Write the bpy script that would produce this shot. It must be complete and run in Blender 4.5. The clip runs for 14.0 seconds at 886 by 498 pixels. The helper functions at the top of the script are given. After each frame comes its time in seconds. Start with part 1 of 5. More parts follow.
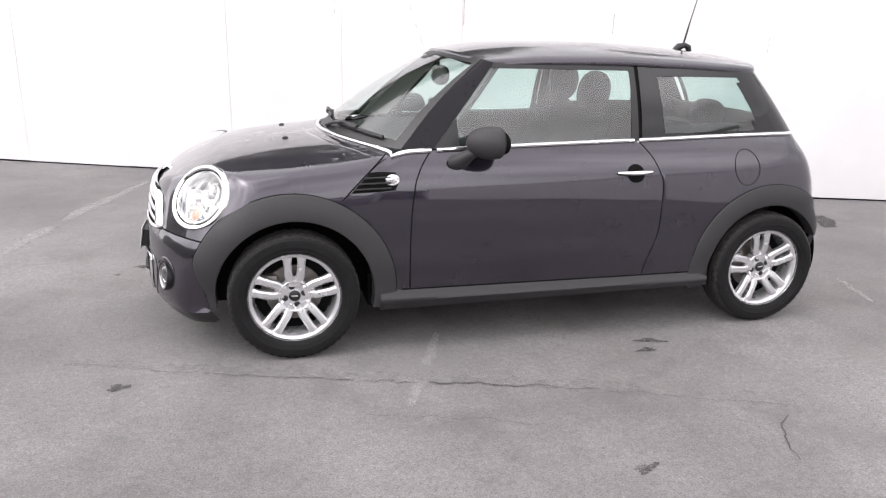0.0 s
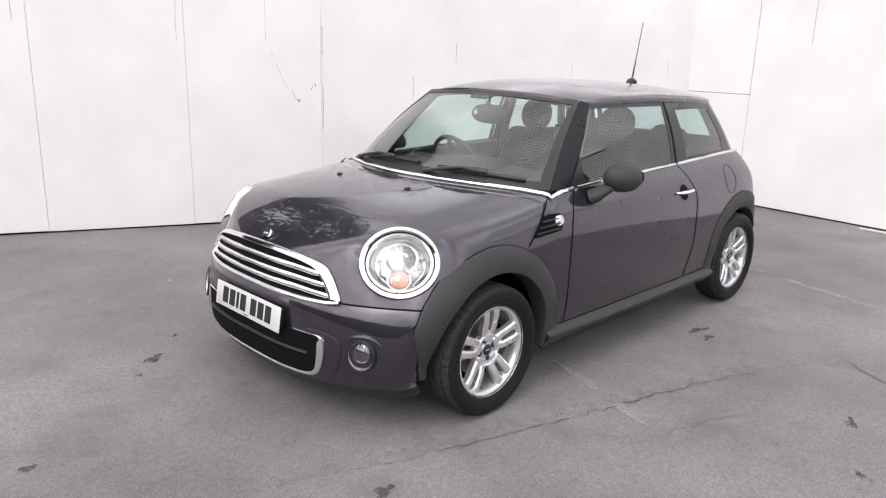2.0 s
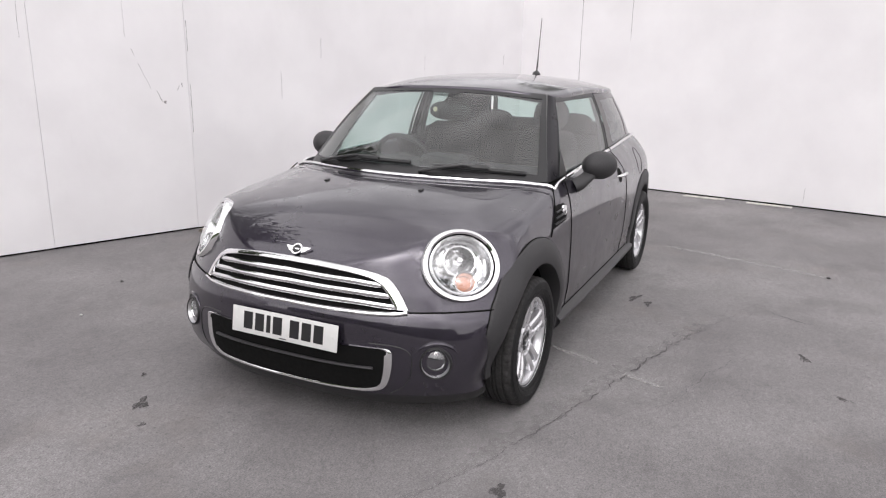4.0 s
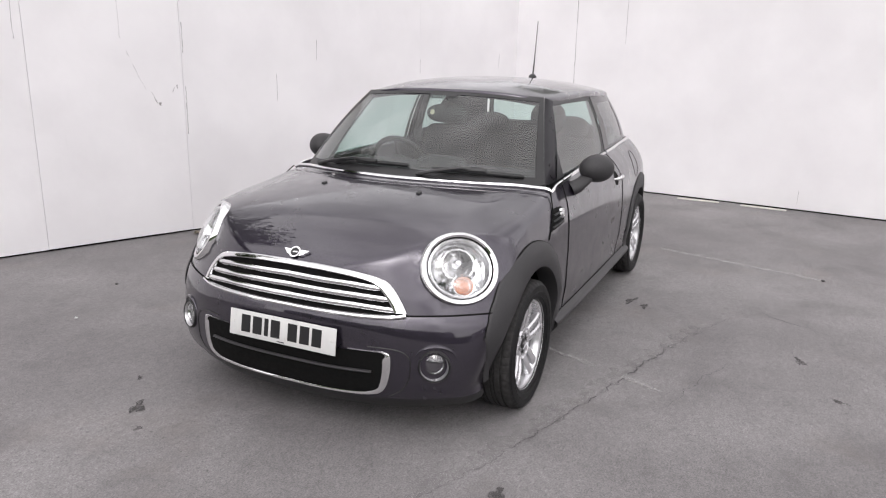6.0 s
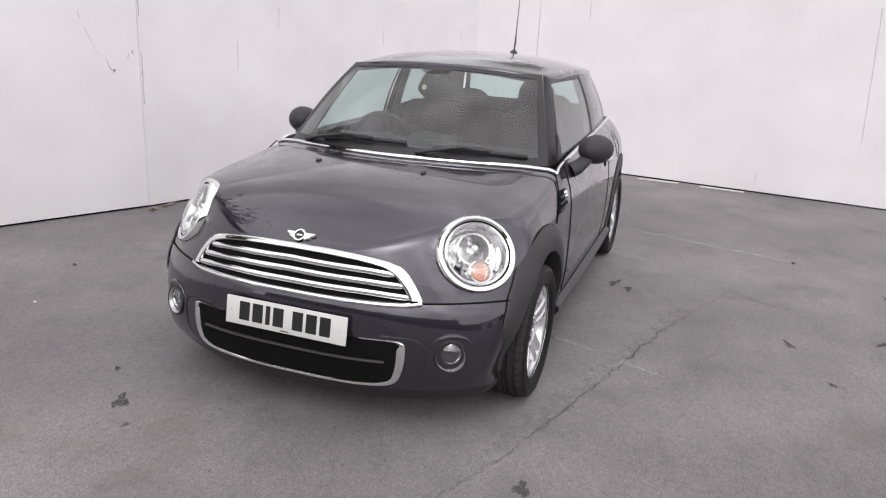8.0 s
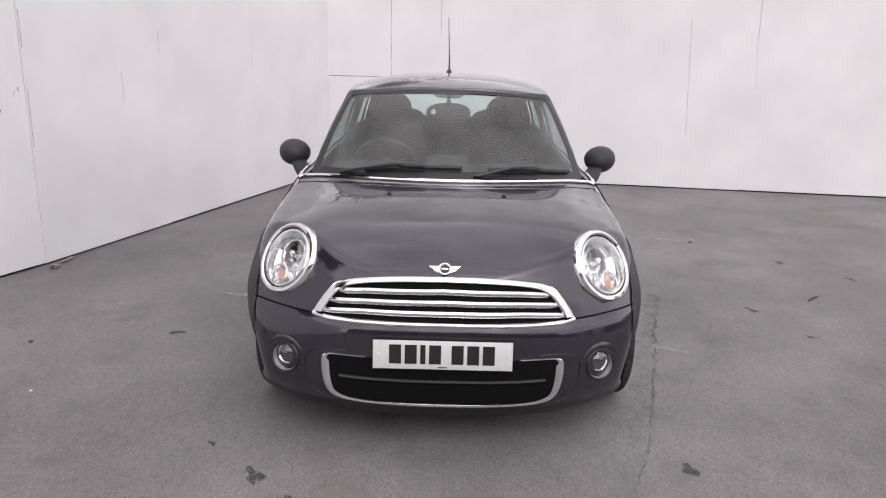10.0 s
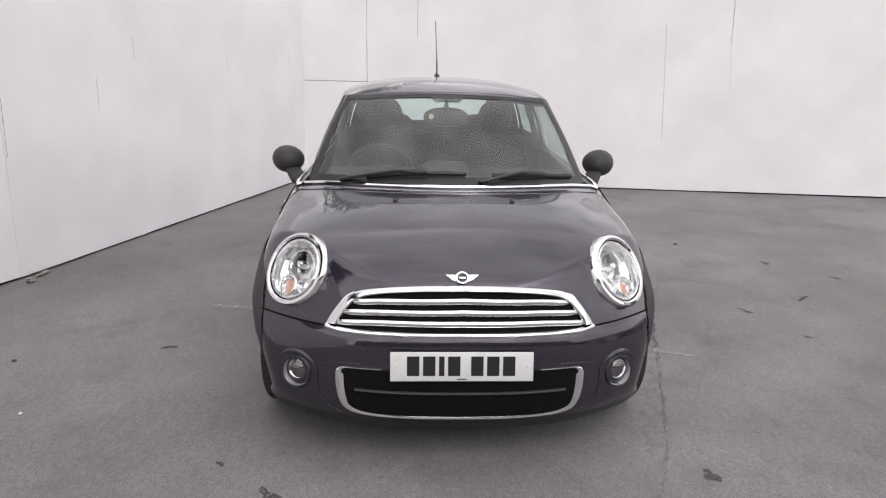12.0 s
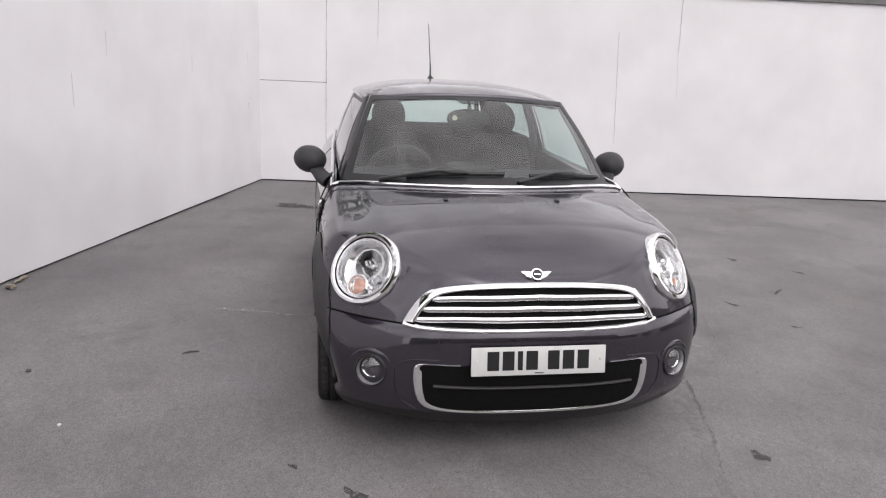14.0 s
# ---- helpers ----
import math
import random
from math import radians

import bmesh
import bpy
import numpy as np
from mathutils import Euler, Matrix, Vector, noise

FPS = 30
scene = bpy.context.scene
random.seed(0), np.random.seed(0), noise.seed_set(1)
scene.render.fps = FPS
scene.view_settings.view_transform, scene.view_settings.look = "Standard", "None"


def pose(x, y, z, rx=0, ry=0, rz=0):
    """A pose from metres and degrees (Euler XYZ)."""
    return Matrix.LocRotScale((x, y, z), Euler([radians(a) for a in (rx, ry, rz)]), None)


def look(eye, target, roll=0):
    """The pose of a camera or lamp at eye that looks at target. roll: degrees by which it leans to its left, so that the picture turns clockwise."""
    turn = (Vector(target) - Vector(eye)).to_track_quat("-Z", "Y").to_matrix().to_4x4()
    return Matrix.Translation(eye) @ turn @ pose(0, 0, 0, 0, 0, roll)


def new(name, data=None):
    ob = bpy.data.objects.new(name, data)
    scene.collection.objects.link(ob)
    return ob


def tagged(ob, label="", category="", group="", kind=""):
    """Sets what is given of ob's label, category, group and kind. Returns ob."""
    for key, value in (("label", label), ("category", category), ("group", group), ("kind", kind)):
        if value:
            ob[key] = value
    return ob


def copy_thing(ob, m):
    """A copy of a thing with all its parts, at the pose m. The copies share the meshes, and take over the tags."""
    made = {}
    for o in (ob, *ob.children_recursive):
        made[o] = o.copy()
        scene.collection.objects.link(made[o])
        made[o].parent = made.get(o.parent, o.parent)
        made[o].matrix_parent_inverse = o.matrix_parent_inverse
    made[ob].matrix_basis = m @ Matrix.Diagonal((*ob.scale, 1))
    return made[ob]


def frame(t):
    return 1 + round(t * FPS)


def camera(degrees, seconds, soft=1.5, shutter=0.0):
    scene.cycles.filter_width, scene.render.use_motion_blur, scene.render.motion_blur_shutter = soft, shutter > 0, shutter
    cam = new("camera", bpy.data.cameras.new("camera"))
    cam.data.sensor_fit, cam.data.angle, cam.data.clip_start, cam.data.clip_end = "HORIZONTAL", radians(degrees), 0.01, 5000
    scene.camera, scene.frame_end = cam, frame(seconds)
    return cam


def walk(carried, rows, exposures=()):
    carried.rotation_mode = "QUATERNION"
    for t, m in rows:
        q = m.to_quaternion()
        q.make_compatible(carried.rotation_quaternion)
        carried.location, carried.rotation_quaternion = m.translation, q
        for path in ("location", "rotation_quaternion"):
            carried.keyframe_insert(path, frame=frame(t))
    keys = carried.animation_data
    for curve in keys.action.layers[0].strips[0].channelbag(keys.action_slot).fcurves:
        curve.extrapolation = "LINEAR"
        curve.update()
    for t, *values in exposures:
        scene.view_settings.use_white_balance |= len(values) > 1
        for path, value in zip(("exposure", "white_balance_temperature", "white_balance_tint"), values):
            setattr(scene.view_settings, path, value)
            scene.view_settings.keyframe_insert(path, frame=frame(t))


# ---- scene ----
cam = camera(62.3, 14.0, soft=1.2)
PATH = [
    (0, (-0.108, -3.989, 1.461), (0.364, -2.131, 0.891), 1.4),
    (0.5, (-0.734, -3.804, 1.496), (-0.004, -2.016, 0.976), 2.4),
    (1, (-1.287, -3.523, 1.506), (-0.33, -1.852, 0.969), 2.1),
    (1.5, (-1.794, -3.159, 1.527), (-0.623, -1.618, 1.027), 2.6),
    (2, (-2.263, -2.782, 1.545), (-0.894, -1.416, 1.033), 1.7),
    (2.5, (-2.552, -2.359, 1.54), (-1.022, -1.167, 1.051), 0.9),
    (3, (-2.87, -1.972, 1.532), (-1.168, -1.019, 1.088), 0.2),
    (3.2, (-2.927, -1.879, 1.556), (-1.206, -0.991, 1.055), 0.5),
    (5.3, (-2.966, -1.80, 1.57), (-1.222, -0.976, 1.04), 1.2),
    (5.5, (-2.965, -1.805, 1.568), (-1.22, -0.977, 1.046), 1.1),
    (6, (-2.963, -1.798, 1.571), (-1.217, -0.973, 1.051), 1.2),
    (6.5, (-2.954, -1.772, 1.557), (-1.205, -0.958, 1.032), 1.4),
    (7, (-2.923, -1.737, 1.557), (-1.176, -0.932, 1.013), 1.4),
    (7.2, (-2.91, -1.728, 1.548), (-1.156, -0.937, 1.003), 2.0),
    (9.3, (-3.178, -0.473, 1.564), (-1.262, -0.271, 1.027), 1.0),
    (9.5, (-3.226, -0.317, 1.556), (-1.293, -0.201, 1.054), 0.7),
    (10, (-3.286, 0.005, 1.582), (-1.357, 0.008, 1.052), 1.4),
    (10.5, (-3.227, 0.151, 1.581), (-1.294, 0.084, 1.072), 1.0),
    (11, (-3.219, 0.204, 1.581), (-1.289, 0.105, 1.067), 1.3),
    (11.5, (-3.216, 0.201, 1.574), (-1.286, 0.103, 1.059), 1.1),
    (12, (-3.208, 0.208, 1.574), (-1.278, 0.11, 1.057), 1.2),
    (12.5, (-3.202, 0.227, 1.572), (-1.273, 0.135, 1.053), 1.6),
    (13, (-3.19, 0.294, 1.564), (-1.263, 0.162, 1.044), 2.7),
    (13.5, (-3.224, 0.569, 1.554), (-1.312, 0.273, 1.045), 1.8),
    (14, (-3.202, 0.848, 1.552), (-1.297, 0.503, 1.05), 2.5),
]
walk(cam, [(t, look(eye, target, roll)) for t, eye, target, roll in PATH],
     [(0.0, 1.04, 6500, 13), (1.0, 0.94, 6500, 13), (2.0, 0.76, 6500, 13), (3.0, 0.57, 6500, 13), (6.5, 0.56, 6500, 13), (9.5, 0.37, 6500, 14), (14.0, 0.37, 6500, 14)])

# ---- daylight: an overcast sky over an open yard ----
world = bpy.data.worlds.new("overcast_sky")
scene.world = world
world.use_nodes = True
wn, wl = world.node_tree.nodes, world.node_tree.links
wn.clear()
sky = wn.new("ShaderNodeTexSky")
sky.sky_type, sky.sun_disc = "NISHITA", False
sky.sun_elevation, sky.sun_rotation = radians(48), radians(255)
sky.air_density, sky.dust_density, sky.ozone_density = 1.0, 6.0, 1.0
grey = wn.new("ShaderNodeHueSaturation")
grey.inputs["Saturation"].default_value = 0.12
bg = wn.new("ShaderNodeBackground")
bg.inputs["Strength"].default_value = 0.16
out = wn.new("ShaderNodeOutputWorld")
wl.new(sky.outputs[0], grey.inputs["Color"])
even = wn.new("ShaderNodeMix")
even.data_type = "RGBA"
even.inputs[0].default_value = 0.68
even.inputs[7].default_value = (6.2, 6.1, 6.15, 1)
wl.new(grey.outputs[0], even.inputs[6])
# soft cloud all over the sky
tc = wn.new("ShaderNodeTexCoord")
cl = wn.new("ShaderNodeTexNoise")
cl.inputs["Scale"].default_value, cl.inputs["Detail"].default_value, cl.inputs["Roughness"].default_value = 3.2, 6, 0.55
cr = wn.new("ShaderNodeMapRange")
cr.inputs["From Min"].default_value, cr.inputs["From Max"].default_value, cr.inputs["To Min"].default_value, cr.inputs["To Max"].default_value = 0.34, 0.66, 0.58, 1.40
cloud = wn.new("ShaderNodeMix")
cloud.data_type, cloud.blend_type = "RGBA", "MULTIPLY"
cloud.inputs[0].default_value = 1.0
wl.new(tc.outputs["Generated"], cl.inputs["Vector"])
wl.new(cl.outputs[0], cr.inputs["Value"])
wl.new(even.outputs[2], cloud.inputs[6])
wl.new(cr.outputs[0], cloud.inputs[7])
wl.new(cloud.outputs[2], bg.inputs["Color"])
wl.new(bg.outputs[0], out.inputs["Surface"])

sun_data = bpy.data.lights.new("sun", "SUN")
sun_data.energy, sun_data.angle, sun_data.color = 0.7, radians(165), (1.0, 0.98, 0.96)
sun = new("sun", sun_data)
sun.matrix_world = look((-6.2, -2.6, 8), (0, 0, 0))

# ---- materials ----
def nodes_of(name):
    m = bpy.data.materials.new(name)
    m.use_nodes = True
    n, l = m.node_tree.nodes, m.node_tree.links
    return m, n, l, n["Principled BSDF"]


def ramp(n, stops):
    r = n.new("ShaderNodeValToRGB")
    e = r.color_ramp.elements
    while len(e) < len(stops):
        e.new(0.5)
    for el, (p, c) in zip(e, stops):
        el.position = p
        el.color = (c, c, c, 1) if isinstance(c, (int, float)) else (*c, 1)
    return r


def noise_tex(n, l, scale, detail=6, rough=0.6, stretch=None):
    t = n.new("ShaderNodeTexNoise")
    t.inputs["Scale"].default_value, t.inputs["Detail"].default_value, t.inputs["Roughness"].default_value = scale, detail, rough
    co = n.new("ShaderNodeTexCoord")
    if stretch:
        mp = n.new("ShaderNodeMapping")
        mp.inputs["Scale"].default_value = stretch
        l.new(co.outputs["Object"], mp.inputs["Vector"])
        l.new(mp.outputs[0], t.inputs["Vector"])
    else:
        l.new(co.outputs["Object"], t.inputs["Vector"])
    return t


def mix_col(n, l, fac, a, b, mode="MIX"):
    m = n.new("ShaderNodeMix")
    m.data_type, m.blend_type = "RGBA", mode
    for sock, v in ((m.inputs[0], fac), (m.inputs[6], a), (m.inputs[7], b)):
        if isinstance(v, bpy.types.NodeSocket):
            l.new(v, sock)
        elif isinstance(v, (int, float)):
            sock.default_value = v
        else:
            sock.default_value = (*v, 1)
    return m.outputs[2]


def bumped(n, l, height, b, strength, dist):
    k = n.new("ShaderNodeBump")
    k.inputs["Strength"].default_value, k.inputs["Distance"].default_value = strength, dist
    l.new(height, k.inputs["Height"])
    l.new(k.outputs[0], b.inputs["Normal"])


def plain(name, col, rough=0.5, metal=0.0, grain=0.0, scale=60.0, bump=0.0, coat=0.0, spec=0.5):
    """A surface of one colour with a little uneven gloss and tone."""
    m, n, l, b = nodes_of(name)
    t = noise_tex(n, l, scale, 5)
    lo, hi = [c * (1 - grain) for c in col], [min(1, c * (1 + grain)) for c in col]
    r = ramp(n, [(0.3, lo), (0.7, hi)])
    l.new(t.outputs[0], r.inputs[0])
    l.new(r.outputs[0], b.inputs["Base Color"])
    rr = ramp(n, [(0.25, max(0.0, rough * 0.85)), (0.8, min(1, rough * 1.15))])
    l.new(t.outputs[0], rr.inputs[0])
    l.new(rr.outputs[0], b.inputs["Roughness"])
    b.inputs["Metallic"].default_value = metal
    b.inputs["Specular IOR Level"].default_value = spec
    b.inputs["Coat Weight"].default_value = coat
    b.inputs["Coat Roughness"].default_value = 0.03
    if bump:
        bumped(n, l, t.outputs[0], b, bump, 0.002)
    return m


def glass(name, tint, gloss=1.0, base=0.085):
    """A thin pane: tinted see-through with mirror gloss by Fresnel."""
    m = bpy.data.materials.new(name)
    m.use_nodes = True
    n, l = m.node_tree.nodes, m.node_tree.links
    n.clear()
    tr, gl, mx, lw, pw, ad, o = (n.new("ShaderNode" + k) for k in ("BsdfTransparent", "BsdfGlossy", "MixShader", "LayerWeight", "Math", "Math", "OutputMaterial"))
    tr.inputs[0].default_value = (*tint, 1)
    gl.inputs["Color"].default_value = (gloss, gloss, gloss, 1)
    gl.inputs["Roughness"].default_value = 0.01
    lw.inputs["Blend"].default_value = 0.5
    pw.operation, ad.operation = "POWER", "MULTIPLY_ADD"
    pw.inputs[1].default_value = 4.5
    ad.inputs[1].default_value, ad.inputs[2].default_value = 1 - base, base
    l.new(lw.outputs["Facing"], pw.inputs[0])
    l.new(pw.outputs[0], ad.inputs[0])
    l.new(ad.outputs[0], mx.inputs[0])
    l.new(tr.outputs[0], mx.inputs[1])
    l.new(gl.outputs[0], mx.inputs[2])
    l.new(mx.outputs[0], o.inputs[0])
    return m


def paint():
    m, n, l, b = nodes_of("dark_violet_grey_metallic_paint")
    fl = n.new("ShaderNodeTexVoronoi")
    fl.inputs["Scale"].default_value = 1400
    co = n.new("ShaderNodeTexCoord")
    l.new(co.outputs["Object"], fl.inputs["Vector"])
    r = ramp(n, [(0.0, (0.012, 0.0102, 0.0158)), (1.0, (0.055, 0.0458, 0.0685))])
    l.new(fl.outputs["Color"], r.inputs[0])
    l.new(r.outputs[0], b.inputs["Base Color"])
    b.inputs["Metallic"].default_value = 0.75
    b.inputs["Roughness"].default_value = 0.42
    b.inputs["Coat Weight"].default_value = 1.0
    b.inputs["Coat Roughness"].default_value = 0.02
    b.inputs["Coat IOR"].default_value = 1.66
    b.inputs["Specular IOR Level"].default_value = 0.08
    dust = noise_tex(n, l, 9, 5)
    rr = ramp(n, [(0.35, 0.27), (0.75, 0.36)])
    l.new(dust.outputs[0], rr.inputs[0])
    l.new(rr.outputs[0], b.inputs["Roughness"])
    return m


def asphalt():
    m, n, l, b = nodes_of("worn_grey_asphalt")
    big = noise_tex(n, l, 0.55, 7, 0.62)
    mid = noise_tex(n, l, 8.0, 9, 0.7)
    fine = noise_tex(n, l, 130, 4, 0.7)
    r1 = ramp(n, [(0.32, (0.120, 0.1135, 0.115)), (0.66, (0.224, 0.214, 0.216))])
    l.new(big.outputs[0], r1.inputs[0])
    r2 = ramp(n, [(0.25, 0.66), (0.42, 0.94), (0.72, 1.12)])
    l.new(mid.outputs[0], r2.inputs[0])
    c = mix_col(n, l, 1.0, r1.outputs[0], r2.outputs[0], "MULTIPLY")
    r3 = ramp(n, [(0.3, 0.58), (0.7, 1.36)])
    l.new(fine.outputs[0], r3.inputs[0])
    c = mix_col(n, l, 1.0, c, r3.outputs[0], "MULTIPLY")
    grit = noise_tex(n, l, 38, 5, 0.75)
    r4 = ramp(n, [(0.36, 0.83), (0.64, 1.13)])
    l.new(grit.outputs[0], r4.inputs[0])
    c = mix_col(n, l, 1.0, c, r4.outputs[0], "MULTIPLY")
    dark = noise_tex(n, l, 1.7, 9, 0.7)
    rd = ramp(n, [(0.52, 0.0), (0.68, 0.62)])
    l.new(dark.outputs[0], rd.inputs[0])
    c = mix_col(n, l, rd.outputs[0], c, (0.10, 0.094, 0.096))
    # small dark specks of tar and grit
    sp = noise_tex(n, l, 48, 3, 0.55)
    rp = ramp(n, [(0.60, 0.0), (0.70, 0.75)])
    l.new(sp.outputs[0], rp.inputs[0])
    where = noise_tex(n, l, 1.1, 5, 0.6)
    rw = ramp(n, [(0.42, 0.0), (0.62, 1.0)])
    l.new(where.outputs[0], rw.inputs[0])
    fac = n.new("ShaderNodeMath")
    fac.operation = "MULTIPLY"
    l.new(rp.outputs[0], fac.inputs[0])
    l.new(rw.outputs[0], fac.inputs[1])
    c = mix_col(n, l, fac.outputs[0], c, (0.075, 0.07, 0.072))
    # brownish dust in patches
    du = noise_tex(n, l, 0.9, 6, 0.65)
    rdu = ramp(n, [(0.56, 0.0), (0.72, 0.35)])
    l.new(du.outputs[0], rdu.inputs[0])
    c = mix_col(n, l, rdu.outputs[0], c, (0.20, 0.172, 0.155))
    l.new(c, b.inputs["Base Color"])
    rg = ramp(n, [(0.3, 0.68), (0.7, 0.9)])
    l.new(mid.outputs[0], rg.inputs[0])
    l.new(rg.outputs[0], b.inputs["Roughness"])
    bumped(n, l, fine.outputs[0], b, 0.55, 0.004)
    return m


def board_paint():
    m, n, l, b = nodes_of("white_painted_board")
    geo = n.new("ShaderNodeNewGeometry")
    t = n.new("ShaderNodeTexNoise")
    t.inputs["Scale"].default_value, t.inputs["Detail"].default_value, t.inputs["Roughness"].default_value = 1.5, 4, 0.5
    l.new(geo.outputs["Position"], t.inputs["Vector"])
    r = ramp(n, [(0.30, (0.735, 0.720, 0.733)), (0.70, (0.815, 0.802, 0.814))])
    l.new(t.outputs[0], r.inputs[0])
    sc = noise_tex(n, l, 5, 8, 0.7, (3.0, 3.0, 0.35))
    rs = ramp(n, [(0.66, 0.0), (0.80, 0.22)])
    l.new(sc.outputs[0], rs.inputs[0])
    c = mix_col(n, l, rs.outputs[0], r.outputs[0], (0.62, 0.60, 0.60))
    l.new(c, b.inputs["Base Color"])
    b.inputs["Roughness"].default_value = 0.6
    bumped(n, l, t.outputs[0], b, 0.35, 0.03)
    return m


def worn(name, col, scale, lo, hi, most=0.85):
    """Paint or oil worn through in patches, so that the ground shows between."""
    m, n, l, b = nodes_of(name)
    t = noise_tex(n, l, scale, 7, 0.7)
    r = ramp(n, [(lo, 0.0), (hi, most)])
    l.new(t.outputs[0], r.inputs[0])
    l.new(r.outputs[0], b.inputs["Alpha"])
    b.inputs["Base Color"].default_value = (*col, 1)
    b.inputs["Roughness"].default_value = 0.85
    return m


PAINT, ASPHALT, BOARD = paint(), asphalt(), board_paint()
PLASTIC = plain("charcoal_textured_plastic", (0.037, 0.036, 0.038), 0.55, 0, 0.12, 120, 0.15, 0, 0.3)
BLACK = plain("black_plastic", (0.012, 0.012, 0.013), 0.4, 0, 0.1, 90)
RUBBER = plain("tyre_rubber", (0.009, 0.009, 0.0095), 0.55, 0, 0.3, 40, 0.3, 0, 0.22)
TREAD = plain("dusty_tyre_tread", (0.034, 0.033, 0.033), 0.85, 0, 0.4, 60, 0.4, 0, 0.15)
CHROME = plain("polished_chrome", (0.86, 0.86, 0.87), 0.06, 1.0, 0.02, 8)
PILLAR = plain("gloss_black_pillar", (0.015, 0.014, 0.017), 0.3, 0, 0.1, 20, spec=0.15)
PALE = plain("pale_grey_pillar_cloth", (0.34, 0.335, 0.33), 0.9, 0, 0.06, 90)
SILL = plain("dark_sill_plastic", (0.028, 0.027, 0.029), 0.38, 0, 0.12, 120, 0.1, 0, 0.35)
ALLOY = plain("silver_painted_alloy", (0.68, 0.68, 0.70), 0.27, 0.7, 0.015, 4, 0, 0.6)
STEEL = plain("dull_brake_steel", (0.22, 0.2, 0.19), 0.45, 0.8, 0.25, 30)
# near-black; in grille, intake and handle scoop it stands in for recess shade
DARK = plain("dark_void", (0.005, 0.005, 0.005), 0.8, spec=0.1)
TRIM = plain("charcoal_interior_trim", (0.03, 0.03, 0.032), 0.7, 0, 0.15, 70, 0.3, 0, 0.2)
CLOTH = plain("black_seat_cloth", (0.018, 0.018, 0.020), 0.9, 0, 0.2, 30, 0, 0, 0.1)
HEADLINER = plain("light_grey_headliner", (0.10, 0.098, 0.095), 0.9, 0, 0.06, 90)
WHITE = plain("white_plate", (0.60, 0.60, 0.59), 0.3, 0, 0.03, 20)
INK = plain("black_ink", (0.01, 0.01, 0.011), 0.4)
LINE = worn("faded_road_paint", (0.38, 0.37, 0.365), 22, 0.36, 0.64, 0.7)
FRESH = worn("white_road_paint", (0.40, 0.385, 0.38), 34, 0.40, 0.62, 0.8)
GHOST = worn("ghost_of_road_paint", (0.27, 0.26, 0.26), 14, 0.40, 0.70, 0.42)
TAR = worn("dark_oil_stain", (0.062, 0.058, 0.058), 44, 0.34, 0.56, 0.82)
DRYLEAF = plain("dry_leaf", (0.22, 0.19, 0.15), 0.8, 0, 0.3, 40)
CRACK = plain("dirt_filled_crack", (0.075, 0.071, 0.072), 0.95, 0, 0.4, 40, 0.5)
AMBER = plain("amber_indicator_lens", (0.78, 0.33, 0.20), 0.08, 0, 0.1, 120, 0.4, 0.6)
FOGCUP = plain("smoky_silver_cup", (0.48, 0.48, 0.49), 0.30, 0.75, 0.05, 10)
REFLECTOR = plain("silver_reflector", (0.80, 0.80, 0.81), 0.13, 0.85, 0.02, 6)
GLASS_W = glass("windscreen_glass", (0.82, 0.90, 0.87), 1.0, 0.09)
GLASS_S = glass("green_tinted_side_glass", (0.66, 0.80, 0.76), 1.0, 0.11)
GLASS_C = glass("clear_lamp_lens", (0.96, 0.97, 0.97), 1.0, 0.13)

# ---- building helpers ----
def mesh_of(name, verts, faces, mats, smooth=True, sharp=None, index=None):
    me = bpy.data.meshes.new(name)
    me.from_pydata([tuple(map(float, v)) for v in verts], [], faces)
    for m in (mats if isinstance(mats, (list, tuple)) else [mats]):
        me.materials.append(m)
    if index is not None:
        me.polygons.foreach_set("material_index", index)
    me.polygons.foreach_set("use_smooth", [smooth] * len(me.polygons))
    if smooth and sharp:
        me.set_sharp_from_angle(angle=radians(sharp))
    me.update()
    return me


def put(name, me, parent=None, label=""):
    ob = new(name, me)
    if parent:
        ob.parent = parent
    return tagged(ob, label)


def part(name, bm, material, parent, label="", smooth=True, sharp=40):
    """One mesh object from a bmesh under a thing or a part."""
    bmesh.ops.recalc_face_normals(bm, faces=bm.faces)
    me = bpy.data.meshes.new(name)
    bm.to_mesh(me)
    bm.free()
    me.materials.append(material)
    me.polygons.foreach_set("use_smooth", [smooth] * len(me.polygons))
    if smooth:
        me.set_sharp_from_angle(angle=radians(sharp))
    return put(name, me, parent, label)


def box_bm(size, at=(0, 0, 0), bevel=0.0, turn=(0, 0, 0), segs=2):
    bm = bmesh.new()
    bmesh.ops.create_cube(bm, size=1)
    bmesh.ops.scale(bm, vec=size, verts=bm.verts)
    if bevel:
        bmesh.ops.bevel(bm, geom=bm.edges[:], offset=bevel, segments=segs, profile=0.5, affect="EDGES")
    bmesh.ops.transform(bm, matrix=pose(*at, *turn), verts=bm.verts)
    return bm


def grid_faces(nu, nv, close_u=False, flip=False, base=0):
    f = []
    for i in range(nu if close_u else nu - 1):
        for j in range(nv - 1):
            a, b = base + i * nv + j, base + ((i + 1) % nu) * nv + j
            f.append((a, a + 1, b + 1, b) if flip else (a, b, b + 1, a + 1))
    return f


